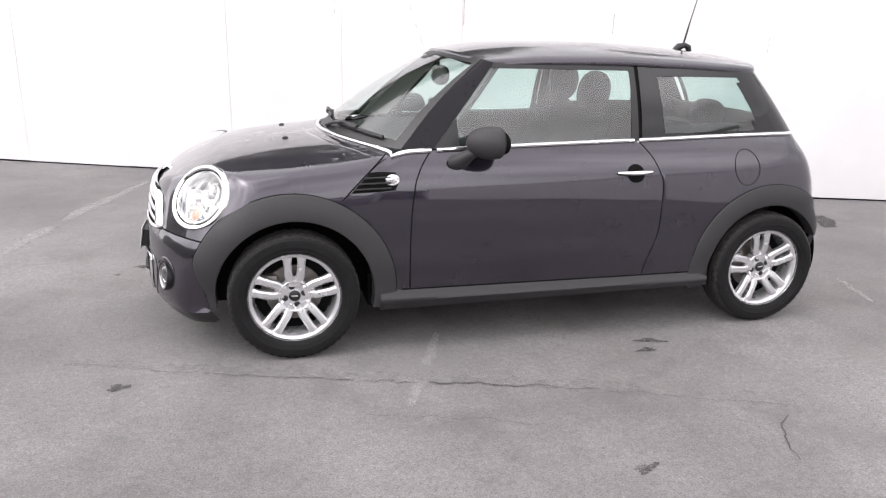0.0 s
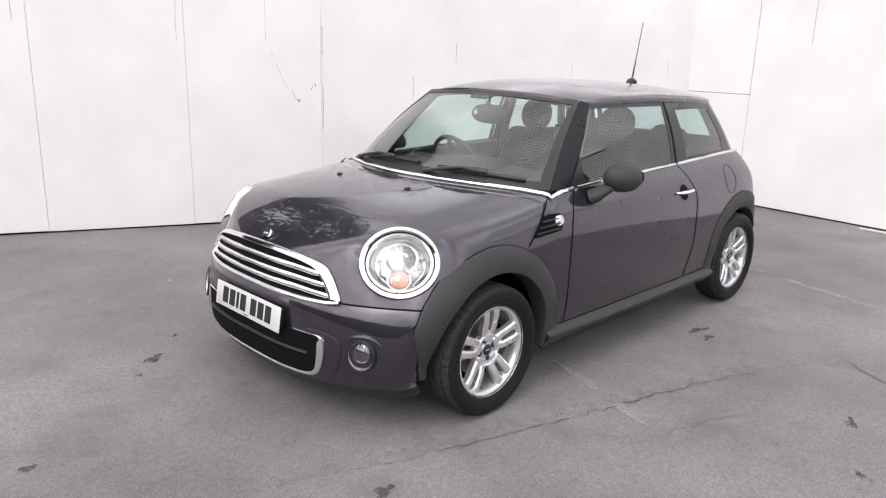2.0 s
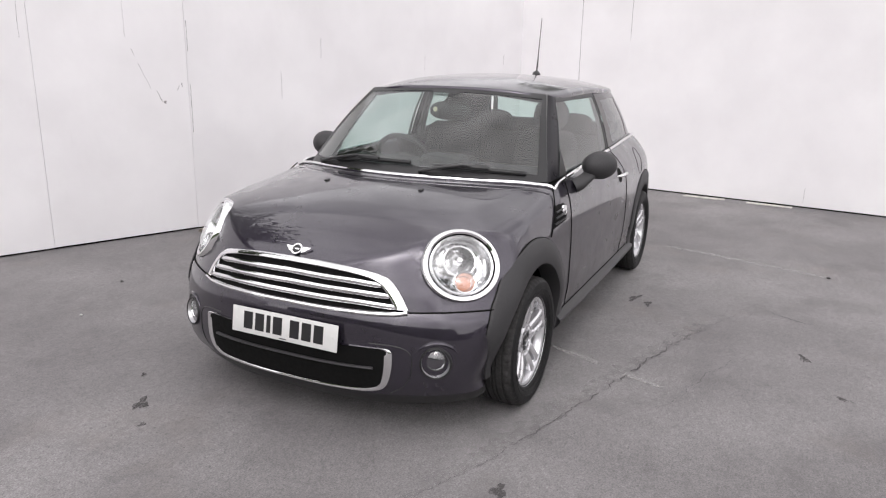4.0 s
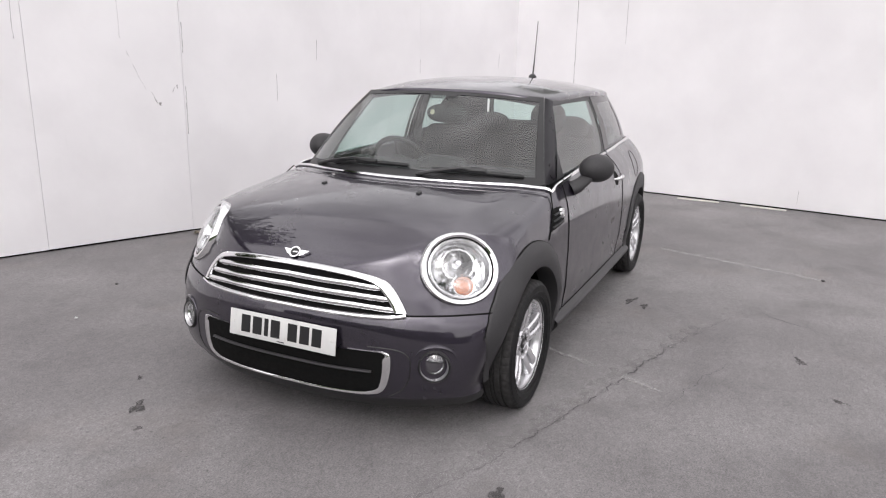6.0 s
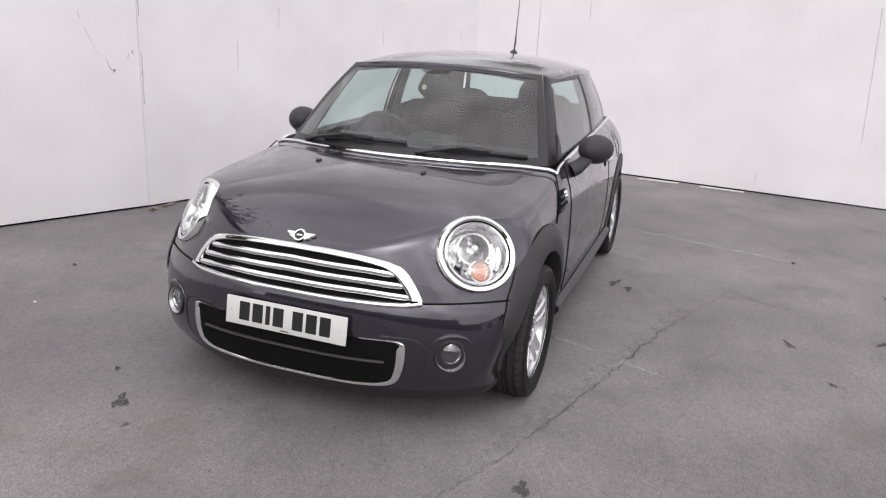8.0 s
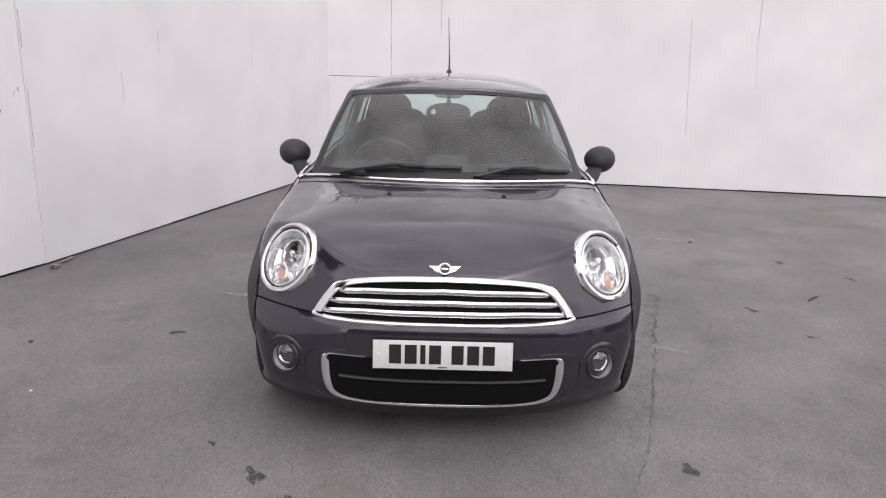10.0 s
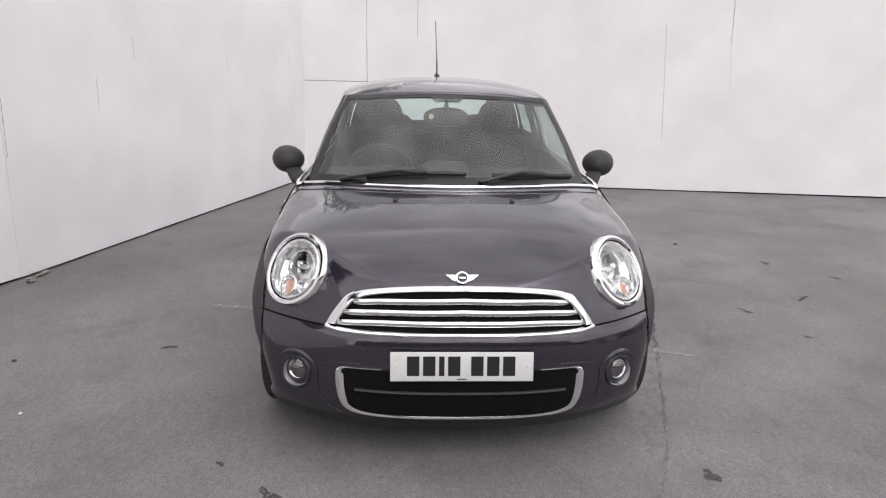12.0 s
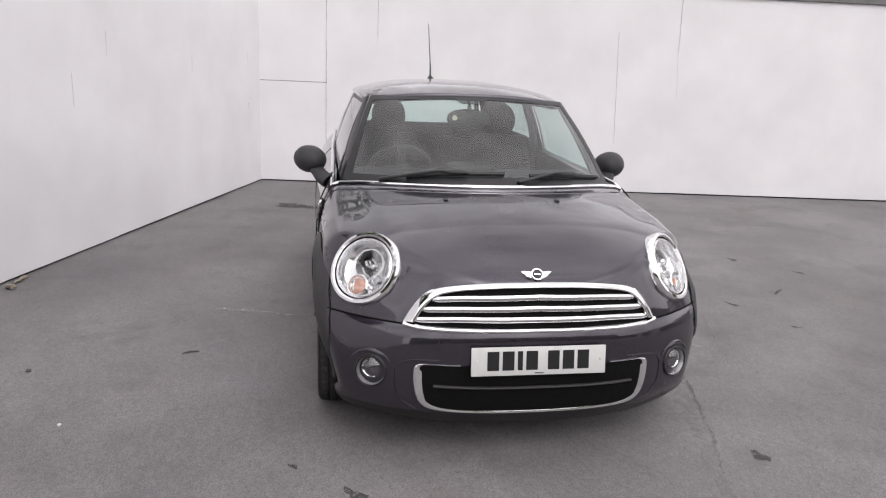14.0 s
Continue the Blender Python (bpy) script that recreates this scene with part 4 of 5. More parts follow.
def front_pt(y, z, lift):
    """A point standing proud of the nose by lift."""
    e = 0.004
    p = Vector((float(front_x(y, z)), y, z))
    a = Vector((float(front_x(y + e, z)), y + e, z)) - p
    b = Vector((float(front_x(y, z + e)), y, z + e)) - p
    n = a.cross(b).normalized()
    if n.x > 0:
        n = -n
    return p + n * lift


def nose_panel(name, top, bottom, y1, lift, mat, parent, label="", ny=41, nz=7):
    """A panel on the nose between two height curves over y."""
    bm = bmesh.new()
    vs = []
    for y in np.linspace(-y1, y1, ny):
        t, b = float(top(abs(y))), float(bottom(abs(y)))
        t = max(t, b + 0.002)
        vs.append([bm.verts.new(front_pt(y, b + (t - b) * k / (nz - 1), lift)) for k in range(nz)])
    for i in range(ny - 1):
        for k in range(nz - 1):
            bm.faces.new((vs[i][k], vs[i + 1][k], vs[i + 1][k + 1], vs[i][k + 1]))
    return part(name, bm, mat, parent, label)


for s in (-1, 1):
    headlamp(s)

gr_top = curve([0, 0.12, 0.245, 0.352, 0.396, 0.429, 0.460, 0.491, 0.513], [0.738, 0.736, 0.728, 0.713, 0.701, 0.683, 0.652, 0.609, 0.570])
gr_inn = curve([0, 0.12, 0.245, 0.352, 0.395, 0.420, 0.445, 0.467, 0.49], [0.715, 0.713, 0.704, 0.685, 0.665, 0.641, 0.608, 0.572, 0.548])
gr_bot = curve([0, 0.243, 0.35, 0.448, 0.49, 0.521], [0.558, 0.555, 0.553, 0.553, 0.560, 0.565])
# flat near-black panel in place of the shaded depth behind the bars
grille = nose_panel("grille", gr_top, gr_bot, 0.512, 0.004, DARK, car, "chrome-framed grille with four chrome bars")
# broad chrome arch over the grille
bm = bmesh.new()
rows = []
outer = dense([(y, float(gr_top(y)), 0) for y in np.linspace(0, 0.513, 90)], 46)
inner = dense([(y, float(gr_inn(y)), 0) for y in np.linspace(0, 0.467, 90)], 46)
pairs = [((-o[0], o[1]), (-i[0], i[1])) for o, i in zip(outer[::-1], inner[::-1])] + [((o[0], o[1]), (i[0], i[1])) for o, i in zip(outer[1:], inner[1:])]
for o, i in pairs:
    ring = []
    for f, lift in ((0.0, 0.0), (0.03, 0.007), (0.25, 0.014), (0.55, 0.020), (0.85, 0.0225), (0.96, 0.020), (1.0, 0.004)):
        ring.append(bm.verts.new(front_pt(o[0] + (i[0] - o[0]) * f, o[1] + (i[1] - o[1]) * f, lift)))
    rows.append(ring)
for p, q in zip(rows, rows[1:]):
    for k in range(6):
        bm.faces.new((p[k], q[k], q[k + 1], p[k + 1]))
part("grille_frame_top", bm, CHROME, grille, "broad polished chrome arch")
low = [front_pt(y, float(gr_bot(abs(y))), 0.010) for y in np.linspace(-0.510, 0.510, 61)]
part("grille_frame_bottom", tube_bm(low, 0.0095, 8), CHROME, grille)
for z0, z1, z2, ye in ((0.683, 0.674, 0.661, 0.402), (0.642, 0.635, 0.622, 0.440), (0.599, 0.596, 0.581, 0.470)):
    zb = curve([0, 0.276, ye], [z0, z1, z2])
    pts = [front_pt(y, float(zb(abs(y))), 0.010) for y in np.linspace(-ye, ye, 45)]
    part("grille_bar", tube_bm(pts, [0.0105 * min(1, 0.6 + 8 * (1 - abs(t))) for t in np.linspace(-1, 1, 45)], 10, flat=1.2), CHROME, grille)


def frame_ribbon(name, path, widths, lift, mat, parent, label=""):
    """A raised band on the nose along a path in y, z; it grows inwards by its width."""
    bm = bmesh.new()
    rows = []
    for i, (y, z) in enumerate(path):
        q = Vector(path[min(i + 1, len(path) - 1)]) - Vector(path[max(i - 1, 0)])
        n = Vector((-q.y, q.x)).normalized()
        ring = []
        for f, up in ((0.0, 0.002), (0.06, lift * 0.75), (0.25, lift), (0.6, lift * 0.9), (0.95, lift * 0.55), (1.0, 0.002)):
            ring.append(bm.verts.new(front_pt(y + n.x * widths[i] * f, z + n.y * widths[i] * f, up)))
        rows.append(ring)
    for p, q in zip(rows, rows[1:]):
        for k in range(5):
            bm.faces.new((p[k], q[k], q[k + 1], p[k + 1]))
    return part(name, bm, mat, parent, label)


in_top = curve([0, 0.36, 0.44, 0.46, 0.474], [0.418, 0.418, 0.414, 0.402, 0.36])
in_bot = curve([0, 0.229, 0.359, 0.425, 0.458, 0.474], [0.218, 0.222, 0.229, 0.244, 0.275, 0.335])
# no recess is cut: the shade inside the intake is a proud near-black sheet
intake = nose_panel("lower_intake", in_top, in_bot, 0.472, 0.006, DARK, car, "lower air intake, its shaded depth a flat near-black panel, in a chrome frame")
half = dense([(0.0, 0.216, 0.011), (0.12, 0.217, 0.011), (0.24, 0.220, 0.012), (0.359, 0.227, 0.014), (0.420, 0.240, 0.020), (0.452, 0.266, 0.028), (0.470, 0.315, 0.034), (0.476, 0.365, 0.036), (0.475, 0.402, 0.034), (0.462, 0.419, 0.020), (0.435, 0.424, 0.007), (0.30, 0.424, 0.005)], 52)
loop = [(-y, z, w) for y, z, w in half[::-1]] + [tuple(v) for v in half[1:]]
frame_ribbon("intake_frame", [(y, z) for y, z, w in loop], [w for y, z, w in loop], 0.010, CHROME, intake, "chrome frame")
part("intake_slat", tube_bm([front_pt(y, 0.334 + 0.004 * (y / 0.4) ** 2, 0.010) for y in np.linspace(-0.40, 0.40, 41)], 0.009, 8, flat=0.6), PLASTIC, intake)

for s in (-1, 1):
    # the crease is not modelled; a black line draws its shade on the bumper
    crease = dense([(0.38, 0.438, 0), (0.47, 0.434, 0), (0.525, 0.418, 0), (0.548, 0.38, 0), (0.545, 0.32, 0), (0.515, 0.262, 0), (0.46, 0.225, 0)], 30)
    part("bumper_crease", tube_bm([front_pt(y * s, z, -0.0005) for y, z, _ in crease], 0.0024, 6), BLACK, bumper)

# number plate, its writing as plain bars
pm = frame_at((-0.696, 0, 0.449), (-0.985, 0, 0.15), (0, 0, 1))
plate = part("number_plate", set_in(box_bm((0.534, 0.004, 0.111), (0, 0, 0), 0.0018), pm), WHITE, car, "white number plate with dark bars")
part("plate_holder", set_in(box_bm((0.50, 0.026, 0.085), (0, -0.016, 0.0)), pm), BLACK, plate)
x = -0.205
for k in range(7):
    w = 0.020 if k == 2 else 0.046
    x += w / 2
    part("plate_bar", set_in(box_bm((w, 0.0012, 0.074), (-x, 0.0026, 0.002)), pm), INK, plate)
    x += w / 2 + (0.040 if k == 3 else 0.0135)
part("plate_bar", set_in(box_bm((0.036, 0.0010, 0.004), (0.0, 0.0025, -0.0475)), pm), INK, plate)
for sx in (-0.246, 0.246):
    sc = lathe([(0.0, 0.0048), (0.004, 0.0044), (0.006, 0.002)], 12)
    part("plate_screw", set_in(sc, pm @ pose(sx, 0, 0.002)), WHITE, plate)

# fog lamps
for s in (-1, 1):
    c = front_pt(0.632 * s, 0.368, 0.004)
    n = (front_pt(0.628 * s, 0.372, 1.0) - front_pt(0.628 * s, 0.372, 0.0)).normalized()
    n = Vector((n.x * 1.0, n.y * 0.75, n.z + 0.05)).normalized()
    m = frame_at(c, n, (0, 0, 1)) @ Matrix.Scale(0.95, 4)
    fog = part("fog_lamp", set_in(lathe([(0.069, -0.03), (0.069, 0.003), (0.066, 0.006), (0.0645, 0.004), (0.064, -0.02)], 40), m), BLACK, car, "round fog lamp deep in a silver cup")
    part("fog_ring", set_in(lathe([(0.0640, -0.01), (0.0640, 0.0045), (0.0625, 0.0055), (0.0605, 0.004), (0.060, -0.01)], 40), m), BLACK, fog, "thin dark ring")
    part("fog_cup", set_in(lathe([(0.0605, 0.003), (0.057, -0.006), (0.051, -0.018), (0.046, -0.026), (0.0, -0.028)], 40), m), FOGCUP, fog, "silver cup")
    mb = m @ pose(0.0, -0.014, 0.011)
    part("fog_bowl", set_in(lathe([(0.042, -0.016), (0.043, 0.008), (0.041, 0.010), (0.036, 0.004), (0.024, -0.007), (0.0, -0.010)], 14), mb), CHROME, fog, smooth=False)
    part("fog_bulb", set_in(lathe([(0.010, -0.008), (0.010, 0.002), (0.0, 0.006)], 16), mb), CHROME, fog)
    part("fog_rim", set_in(tube_bm([(0.0425 * math.cos(a), 0.009, 0.0425 * math.sin(a)) for a in np.linspace(0, 2 * math.pi, 33)[:-1]], 0.0026, 6, closed=True), mb), BLACK, fog)
    fl = part("fog_lens", set_in(lathe([(0.041, 0.010), (0.028, 0.019), (0.0, 0.024)], 32), mb), GLASS_C, fog)
    fl.visible_shadow = False
    # brow moulded into the bumper over the lamp
    brow = [front_pt((0.632 + 0.082 * math.cos(a)) * s, 0.368 + 0.080 * math.sin(a), 0.001) for a in np.linspace(radians(25), radians(150), 15)]
    part("fog_brow", tube_bm(brow, [0.001 + 0.008 * math.sin(math.pi * k / 14) for k in range(15)], 8), PAINT, bumper)

# winged emblem as a plain shape
me_ = frame_at((-0.583, 0, 0.757), (-0.72, 0, 0.69), (0.69, 0, 0.72))
emblem = part("emblem", set_in(lathe([(0.0, 0.004), (0.019, 0.004), (0.0195, 0.008), (0.0255, 0.008), (0.027, 0.004), (0.027, -0.012)], 32), me_), CHROME, car, "small chrome winged badge")
part("emblem_disc", set_in(lathe([(0.0, 0.006), (0.018, 0.006), (0.0185, 0.003)], 28), me_), BLACK, emblem)
part("emblem_mark", set_in(box_bm((0.026, 0.002, 0.007), (0, 0.007, 0), 0.0008), me_), CHROME, emblem)
for s in (-1, 1):
    bm = bmesh.new()
    o = [(0.022, 0.014), (0.062, 0.016), (0.054, 0.006), (0.046, 0.002), (0.042, -0.006), (0.034, -0.009), (0.022, -0.015)]
    f = bm.faces.new([bm.verts.new((px * s, 0.004 - 0.06 * px, pz)) for px, pz in o])
    r = bmesh.ops.extrude_face_region(bm, geom=[f])
    bmesh.ops.translate(bm, vec=(0, -0.012, 0), verts=[g for g in r["geom"] if isinstance(g, bmesh.types.BMVert)])
    part("emblem_wing", set_in(bm, me_), CHROME, emblem)

# washer jets on the hood
for s in (-1, 1):
    z0 = float(hood_z(0.015, 0.262))
    j = part("washer_jet", box_bm((0.028, 0.020, 0.013), (0.015, 0.262 * s, z0 + 0.002), 0.005, (0, -8, 0), 3), BLACK, car)

# ---- sides: vents, handles, mirrors, fuel flap ----
def side_patch(name, pts, s, lift, mat, parent, label=""):
    """A flat-edged panel on the flank from an outline in x, z."""
    bm = bmesh.new()
    cx, cz = sum(p[0] for p in pts) / len(pts), sum(p[1] for p in pts) / len(pts)
    rings = []
    for f, up in ((1.0, 0.0), (0.985, lift), (0.6, lift), (0.25, lift)):
        rings.append([bm.verts.new((cx + (x - cx) * f, (float(side_y(cx + (x - cx) * f, cz + (z - cz) * f)) + up) * s, cz + (z - cz) * f)) for x, z in pts])
    n = len(pts)
    for p, q in zip(rings, rings[1:]):
        for k in range(n):
            bm.faces.new((p[k], p[(k + 1) % n], q[(k + 1) % n], q[k]))
    bm.faces.new(rings[-1])
    return part(name, bm, mat, parent, label)


def oval(cx, cz, rx, rz, n=32):
    return [(cx + rx * math.cos(2 * math.pi * k / n), cz + rz * math.sin(2 * math.pi * k / n)) for k in range(n)]


for s in (-1, 1):
    vent = side_patch("side_vent", [(0.272, 0.764), (0.36, 0.853), (0.40, 0.856), (0.475, 0.852), (0.482, 0.80), (0.47, 0.775), (0.40, 0.770)], s, 0.003, DARK, car, "black slatted wing vent with a chrome repeater")
    for k in range(3):
        z0 = 0.782 + 0.024 * k
        x0 = 0.285 + 0.024 * k
        part("vent_slat", tube_bm([(x, (float(side_y(x, z0 + 0.03 * (x - x0))) + 0.006) * s, z0 + 0.03 * (x - x0)) for x in np.linspace(x0, 0.45, 8)], 0.0055, 8, flat=0.8), BLACK, vent)
    yb = float(side_y(0.457, 0.821))
    bm_ = set_in(lathe([(0.0, 0.006), (0.018, 0.0055), (0.0225, 0.0035), (0.024, 0.005), (0.029, 0.0045), (0.031, 0.0), (0.031, -0.012)], 28), frame_at((0.457, (yb + 0.003) * s, 0.821), (0, s, 0.12), (0, 0, 1)) @ Matrix.Diagonal((1.08, 1, 0.84, 1)))
    part("side_repeater", bm_, CHROME, vent, "bright oval side repeater")
    part("repeater_mark", set_in(lathe([(0.0, 0.0085), (0.009, 0.0080), (0.0095, 0.004)], 18), frame_at((0.457, (yb + 0.003) * s, 0.821), (0, s, 0.12), (0, 0, 1))), REFLECTOR, vent)
    # handle over a flat near-black oval that paints in the scoop's shade
    scoop = side_patch("handle_recess", oval(1.652, 0.822, 0.047, 0.044), s, 0.0015, DARK, car)
    hp = [(1.553 + 0.19 * t, (float(side_y(1.553 + 0.19 * t, 0.829)) + 0.006 + 0.030 * math.sin(math.pi * t) ** 0.6) * s, 0.829 + 0.004 * t) for t in np.linspace(0, 1, 17)]
    part("door_handle", tube_bm(hp, [0.004 + 0.0105 * math.sin(math.pi * t) ** 0.5 for t in np.linspace(0, 1, 17)], 10, flat=0.8), CHROME, car, "chrome door handle")
    # mirror: egg-shaped housing on a swept foot
    bm = bmesh.new()
    bmesh.ops.create_uvsphere(bm, u_segments=36, v_segments=22, radius=1)
    for v in bm.verts:
        x, y, z = v.co
        back = max(0.0, x)
        full = (1 - back ** 5) ** 0.5 / max(0.05, (1 - back ** 2) ** 0.5) if 0 < back < 0.985 else 1.0
        y, z = y * full, z * full
        v.co = Vector((x * (0.092 if x < 0 else 0.052), y * (0.092 - 0.010 * (x < 0) * x * x), z * (0.072 + 0.004 * y * s) * (1 - 0.08 * back)))
    bmesh.ops.scale(bm, vec=(1.26, 0.95, 1.03), verts=bm.verts)
    bmesh.ops.transform(bm, matrix=pose(0.897, 0.870 * s, 0.988, 4 * s, 0, 14 * s), verts=bm.verts)
    mirror = part("door_mirror", bm, PLASTIC, car, "charcoal oval door mirror housing")
    foot = [(0.770, 0.775 * s, 0.888), (0.782, 0.800 * s, 0.902), (0.805, 0.822 * s, 0.925), (0.838, 0.842 * s, 0.948), (0.865, 0.855 * s, 0.972)]
    part("mirror_foot", tube_bm(foot, [0.062, 0.056, 0.045, 0.040, 0.040], 18, flat=0.62), PLASTIC, mirror)
    gl = set_in(lathe([(0.0, 0.0), (0.055, 0.0), (0.058, -0.004)], 32), frame_at((0.951, 0.884 * s, 0.988), (0.97, -0.22 * s, 0.0), (0, 0, 1)) @ Matrix.Diagonal((1.12, 1, 0.86, 1)))
    part("mirror_glass", gl, plain("mirror_silver", (0.9, 0.9, 0.9), 0.02, 1.0) if s < 0 else bpy.data.materials["mirror_silver"], mirror)
flap = part("fuel_flap", tube_bm([(x, -(float(side_y(x, z)) + 0.0004), z) for x, z in oval(2.278, 0.836, 0.072, 0.087, 40)], 0.0017, 6, closed=True), DARK, car, "round fuel flap outline")

# aerial at the rear of the roof
zr = float(roof_z(2.316, 0))
aer = part("aerial_base", tube_bm([(2.26, 0, zr - 0.004), (2.30, 0, zr + 0.022), (2.335, 0, zr + 0.034), (2.36, 0, zr + 0.020), (2.37, 0, zr - 0.006)], [0.012, 0.022, 0.014, 0.018, 0.015], 10), BLACK, car, "black rubber aerial foot")
part("aerial_rod", tube_bm([(2.325, 0, zr + 0.03), (2.345, 0, zr + 0.12), (2.355, 0.002, zr + 0.16), (2.425, 0.012, 1.80)], [0.006, 0.0055, 0.0035, 0.0024], 8), BLACK, aer)

# ---- wipers ----
def on_ws(y, up, lift):
    """A point on the windscreen at y, a height up the glass, standing off by lift."""
    s_ = y / (0.708 - 0.158 * up)
    p = ws_point(s_, up)
    return Vector((p[0] - 0.5 * lift, p[1], p[2] + 0.86 * lift))


for y0, y1, u0, u1, piv in ((0.41, -0.07, 0.060, 0.085, 0.53), (-0.20, -0.62, 0.075, 0.060, -0.14)):
    blade = part("wiper", tube_bm([on_ws(y0 + (y1 - y0) * t, u0 + (u1 - u0) * t + 0.01 * math.sin(math.pi * t), 0.014) for t in np.linspace(0, 1, 15)], 0.008, 6, flat=1.5), BLACK, car, "black wiper resting at the foot of the glass")
    ym, um = (y0 + y1) / 2, (u0 + u1) / 2 + 0.01
    arm = [on_ws(piv, 0.022, 0.012), on_ws(piv + (ym - piv) * 0.3, um * 0.45, 0.03), on_ws(piv + (ym - piv) * 0.75, um * 0.95, 0.036), on_ws(ym, um, 0.028)]
    part("wiper_arm", tube_bm(arm, [0.012, 0.010, 0.009, 0.009], 8, flat=0.8), BLACK, blade)
    part("wiper_clip", tube_bm([on_ws(ym + (y1 - y0) * t, um, 0.024) for t in (-0.16, -0.05, 0.05, 0.12)], [0.009, 0.014, 0.014, 0.010], 8), BLACK, blade)
    part("wiper_pivot", tube_bm([on_ws(piv, 0.022, -0.005), on_ws(piv, 0.022, 0.022)], 0.012, 12), BLACK, blade)

# ---- cabin furniture ----
def pillow(lx, ly, lz, p=0.62):
    """A padded block: a ball pulled towards its box."""
    bm = bmesh.new()
    bmesh.ops.create_uvsphere(bm, u_segments=28, v_segments=16, radius=1)
    for v in bm.verts:
        v.co = Vector([math.copysign(abs(c) ** p, c) * h / 2 for c, h in zip(v.co, (lx, ly, lz))])
    return bm


dash = part("dashboard", box_bm((0.62, 1.34, 0.26), (0.66, 0, 0.80), 0.05, (0, -4, 0), 3), TRIM, car, "charcoal dashboard")
part("binnacle", box_bm((0.16, 0.26, 0.10), (0.80, 0, 0.945), 0.035, (0, 0, 0), 3), TRIM, dash)
for s in (-1, 1):
    g = strip_patch(dense([(0.62, 0.66, 0.42), (1.2, 0.67, 0.42), (1.74, 0.67, 0.42)], 12), dense([(0.62, 0.695, 0.945), (1.2, 0.70, 0.953), (1.74, 0.695, 0.965)], 12), 6, 0.004)
    patch_part("door_card", g, TRIM, car, side=s, thick=0.012)
    g = strip_patch(dense([(1.74, 0.66, 0.42), (2.2, 0.63, 0.42), (2.66, 0.52, 0.42)], 12), dense([(1.74, 0.690, 0.975), (1.84, 0.675, 1.025), (2.2, 0.655, 1.04), (2.62, 0.575, 1.04)], 12), 6, 0.004)
    patch_part("rear_side_card", g, TRIM, car, side=s, thick=0.012)
    part("door_pillar_trim", tube_bm([(1.78, 0.672 * s, 0.95), (1.775, 0.655 * s, 1.05), (1.77, 0.615 * s, 1.18), (1.765, 0.565 * s, 1.32)], [0.030, 0.026, 0.022, 0.022], 10, flat=1.0), HEADLINER, car, "pale grey pillar trim")
    seat_x = 1.30 if s < 0 else 1.44
    base = part("front_seat", box_bm((0.50, 0.48, 0.20), (seat_x - 0.10, 0.36 * s, 0.58), 0.07, (0, -6, 0), 4), CLOTH, car, "black cloth front seat")
    bk = box_bm((0.15, 0.47, 0.55), (0, 0, 0.27), 0.07, segs=4)
    for v in bk.verts:
        v.co.y *= 1.0 - 0.28 * max(0, v.co.z - 0.25) / 0.35
    bmesh.ops.transform(bk, matrix=pose(seat_x + 0.10, 0.36 * s, 0.57, 0, 20, 0), verts=bk.verts)
    part("seat_back", bk, CLOTH, base)
    hr = pillow(0.15, 0.225, 0.215, 0.9)
    bmesh.ops.transform(hr, matrix=pose(seat_x + 0.31, 0.36 * s, 1.175, 0, 12, 0), verts=hr.verts)
    part("headrest", hr, CLOTH, base, "padded headrest")
    for k in (-0.05, 0.05):
        part("headrest_rod", tube_bm([(seat_x + 0.27, 0.36 * s + k, 1.02), (seat_x + 0.30, 0.36 * s + k, 1.12)], 0.006, 8), STEEL, base)
bench = part("rear_seat", box_bm((0.16, 1.14, 0.60), (2.20, 0, 0.70), 0.06, (0, 18, 0), 3), CLOTH, car, "black cloth rear bench")
part("bench_cushion", box_bm((0.48, 1.12, 0.18), (1.92, 0, 0.52), 0.06, segs=3), CLOTH, bench)
for s in (-1, 1):
    part("rear_headrest", set_in(pillow(0.11, 0.27, 0.17, 0.8), pose(2.33, 0.31 * s, 1.05, 0, 14, 0)), CLOTH, bench)
part("parcel_shelf", box_bm((0.42, 1.10, 0.02), (2.50, 0, 0.93), 0.006), TRIM, car)
part("tailgate_trim", box_bm((0.03, 1.08, 0.13), (2.64, 0, 1.0), 0.01, (0, -25, 0)), TRIM, car)
part("cabin_floor", box_bm((1.9, 1.30, 0.03), (1.5, 0, 0.37)), TRIM, car)
# steering wheel on the car's right
sm = frame_at((0.985, 0.36, 0.905), (0.86, 0, 0.42), (0, 0, 1))
steer = part("steering_wheel", set_in(tube_bm([(0.178 * math.cos(a), 0, 0.178 * math.sin(a)) for a in np.linspace(0, 2 * math.pi, 49)[:-1]], 0.0155, 10, closed=True), sm), BLACK, car, "black leather steering wheel")
part("steering_hub", set_in(lathe([(0.0, 0.02), (0.05, 0.015), (0.07, -0.01), (0.05, -0.05)], 24), sm), BLACK, steer)
for a in (0, 180, 270):
    part("steering_spoke", set_in(box_bm((0.13, 0.014, 0.03), (0.11, -0.004, 0), 0.005), sm @ pose(0, 0, 0, 0, a, 0)), BLACK, steer)
# inside mirror
im = frame_at((0.865, 0.0, 1.232), (1, 0.1, -0.1), (0, 0, 1))
inm = part("rear_view_mirror", set_in(pillow(0.25, 0.05, 0.108, 0.85), im), BLACK, car, "black inside mirror")
part("mirror_stem", tube_bm([(0.855, 0, 1.26), (0.85, 0, 1.30), (0.875, 0, 1.345)], [0.012, 0.012, 0.022], 8), BLACK, inm)
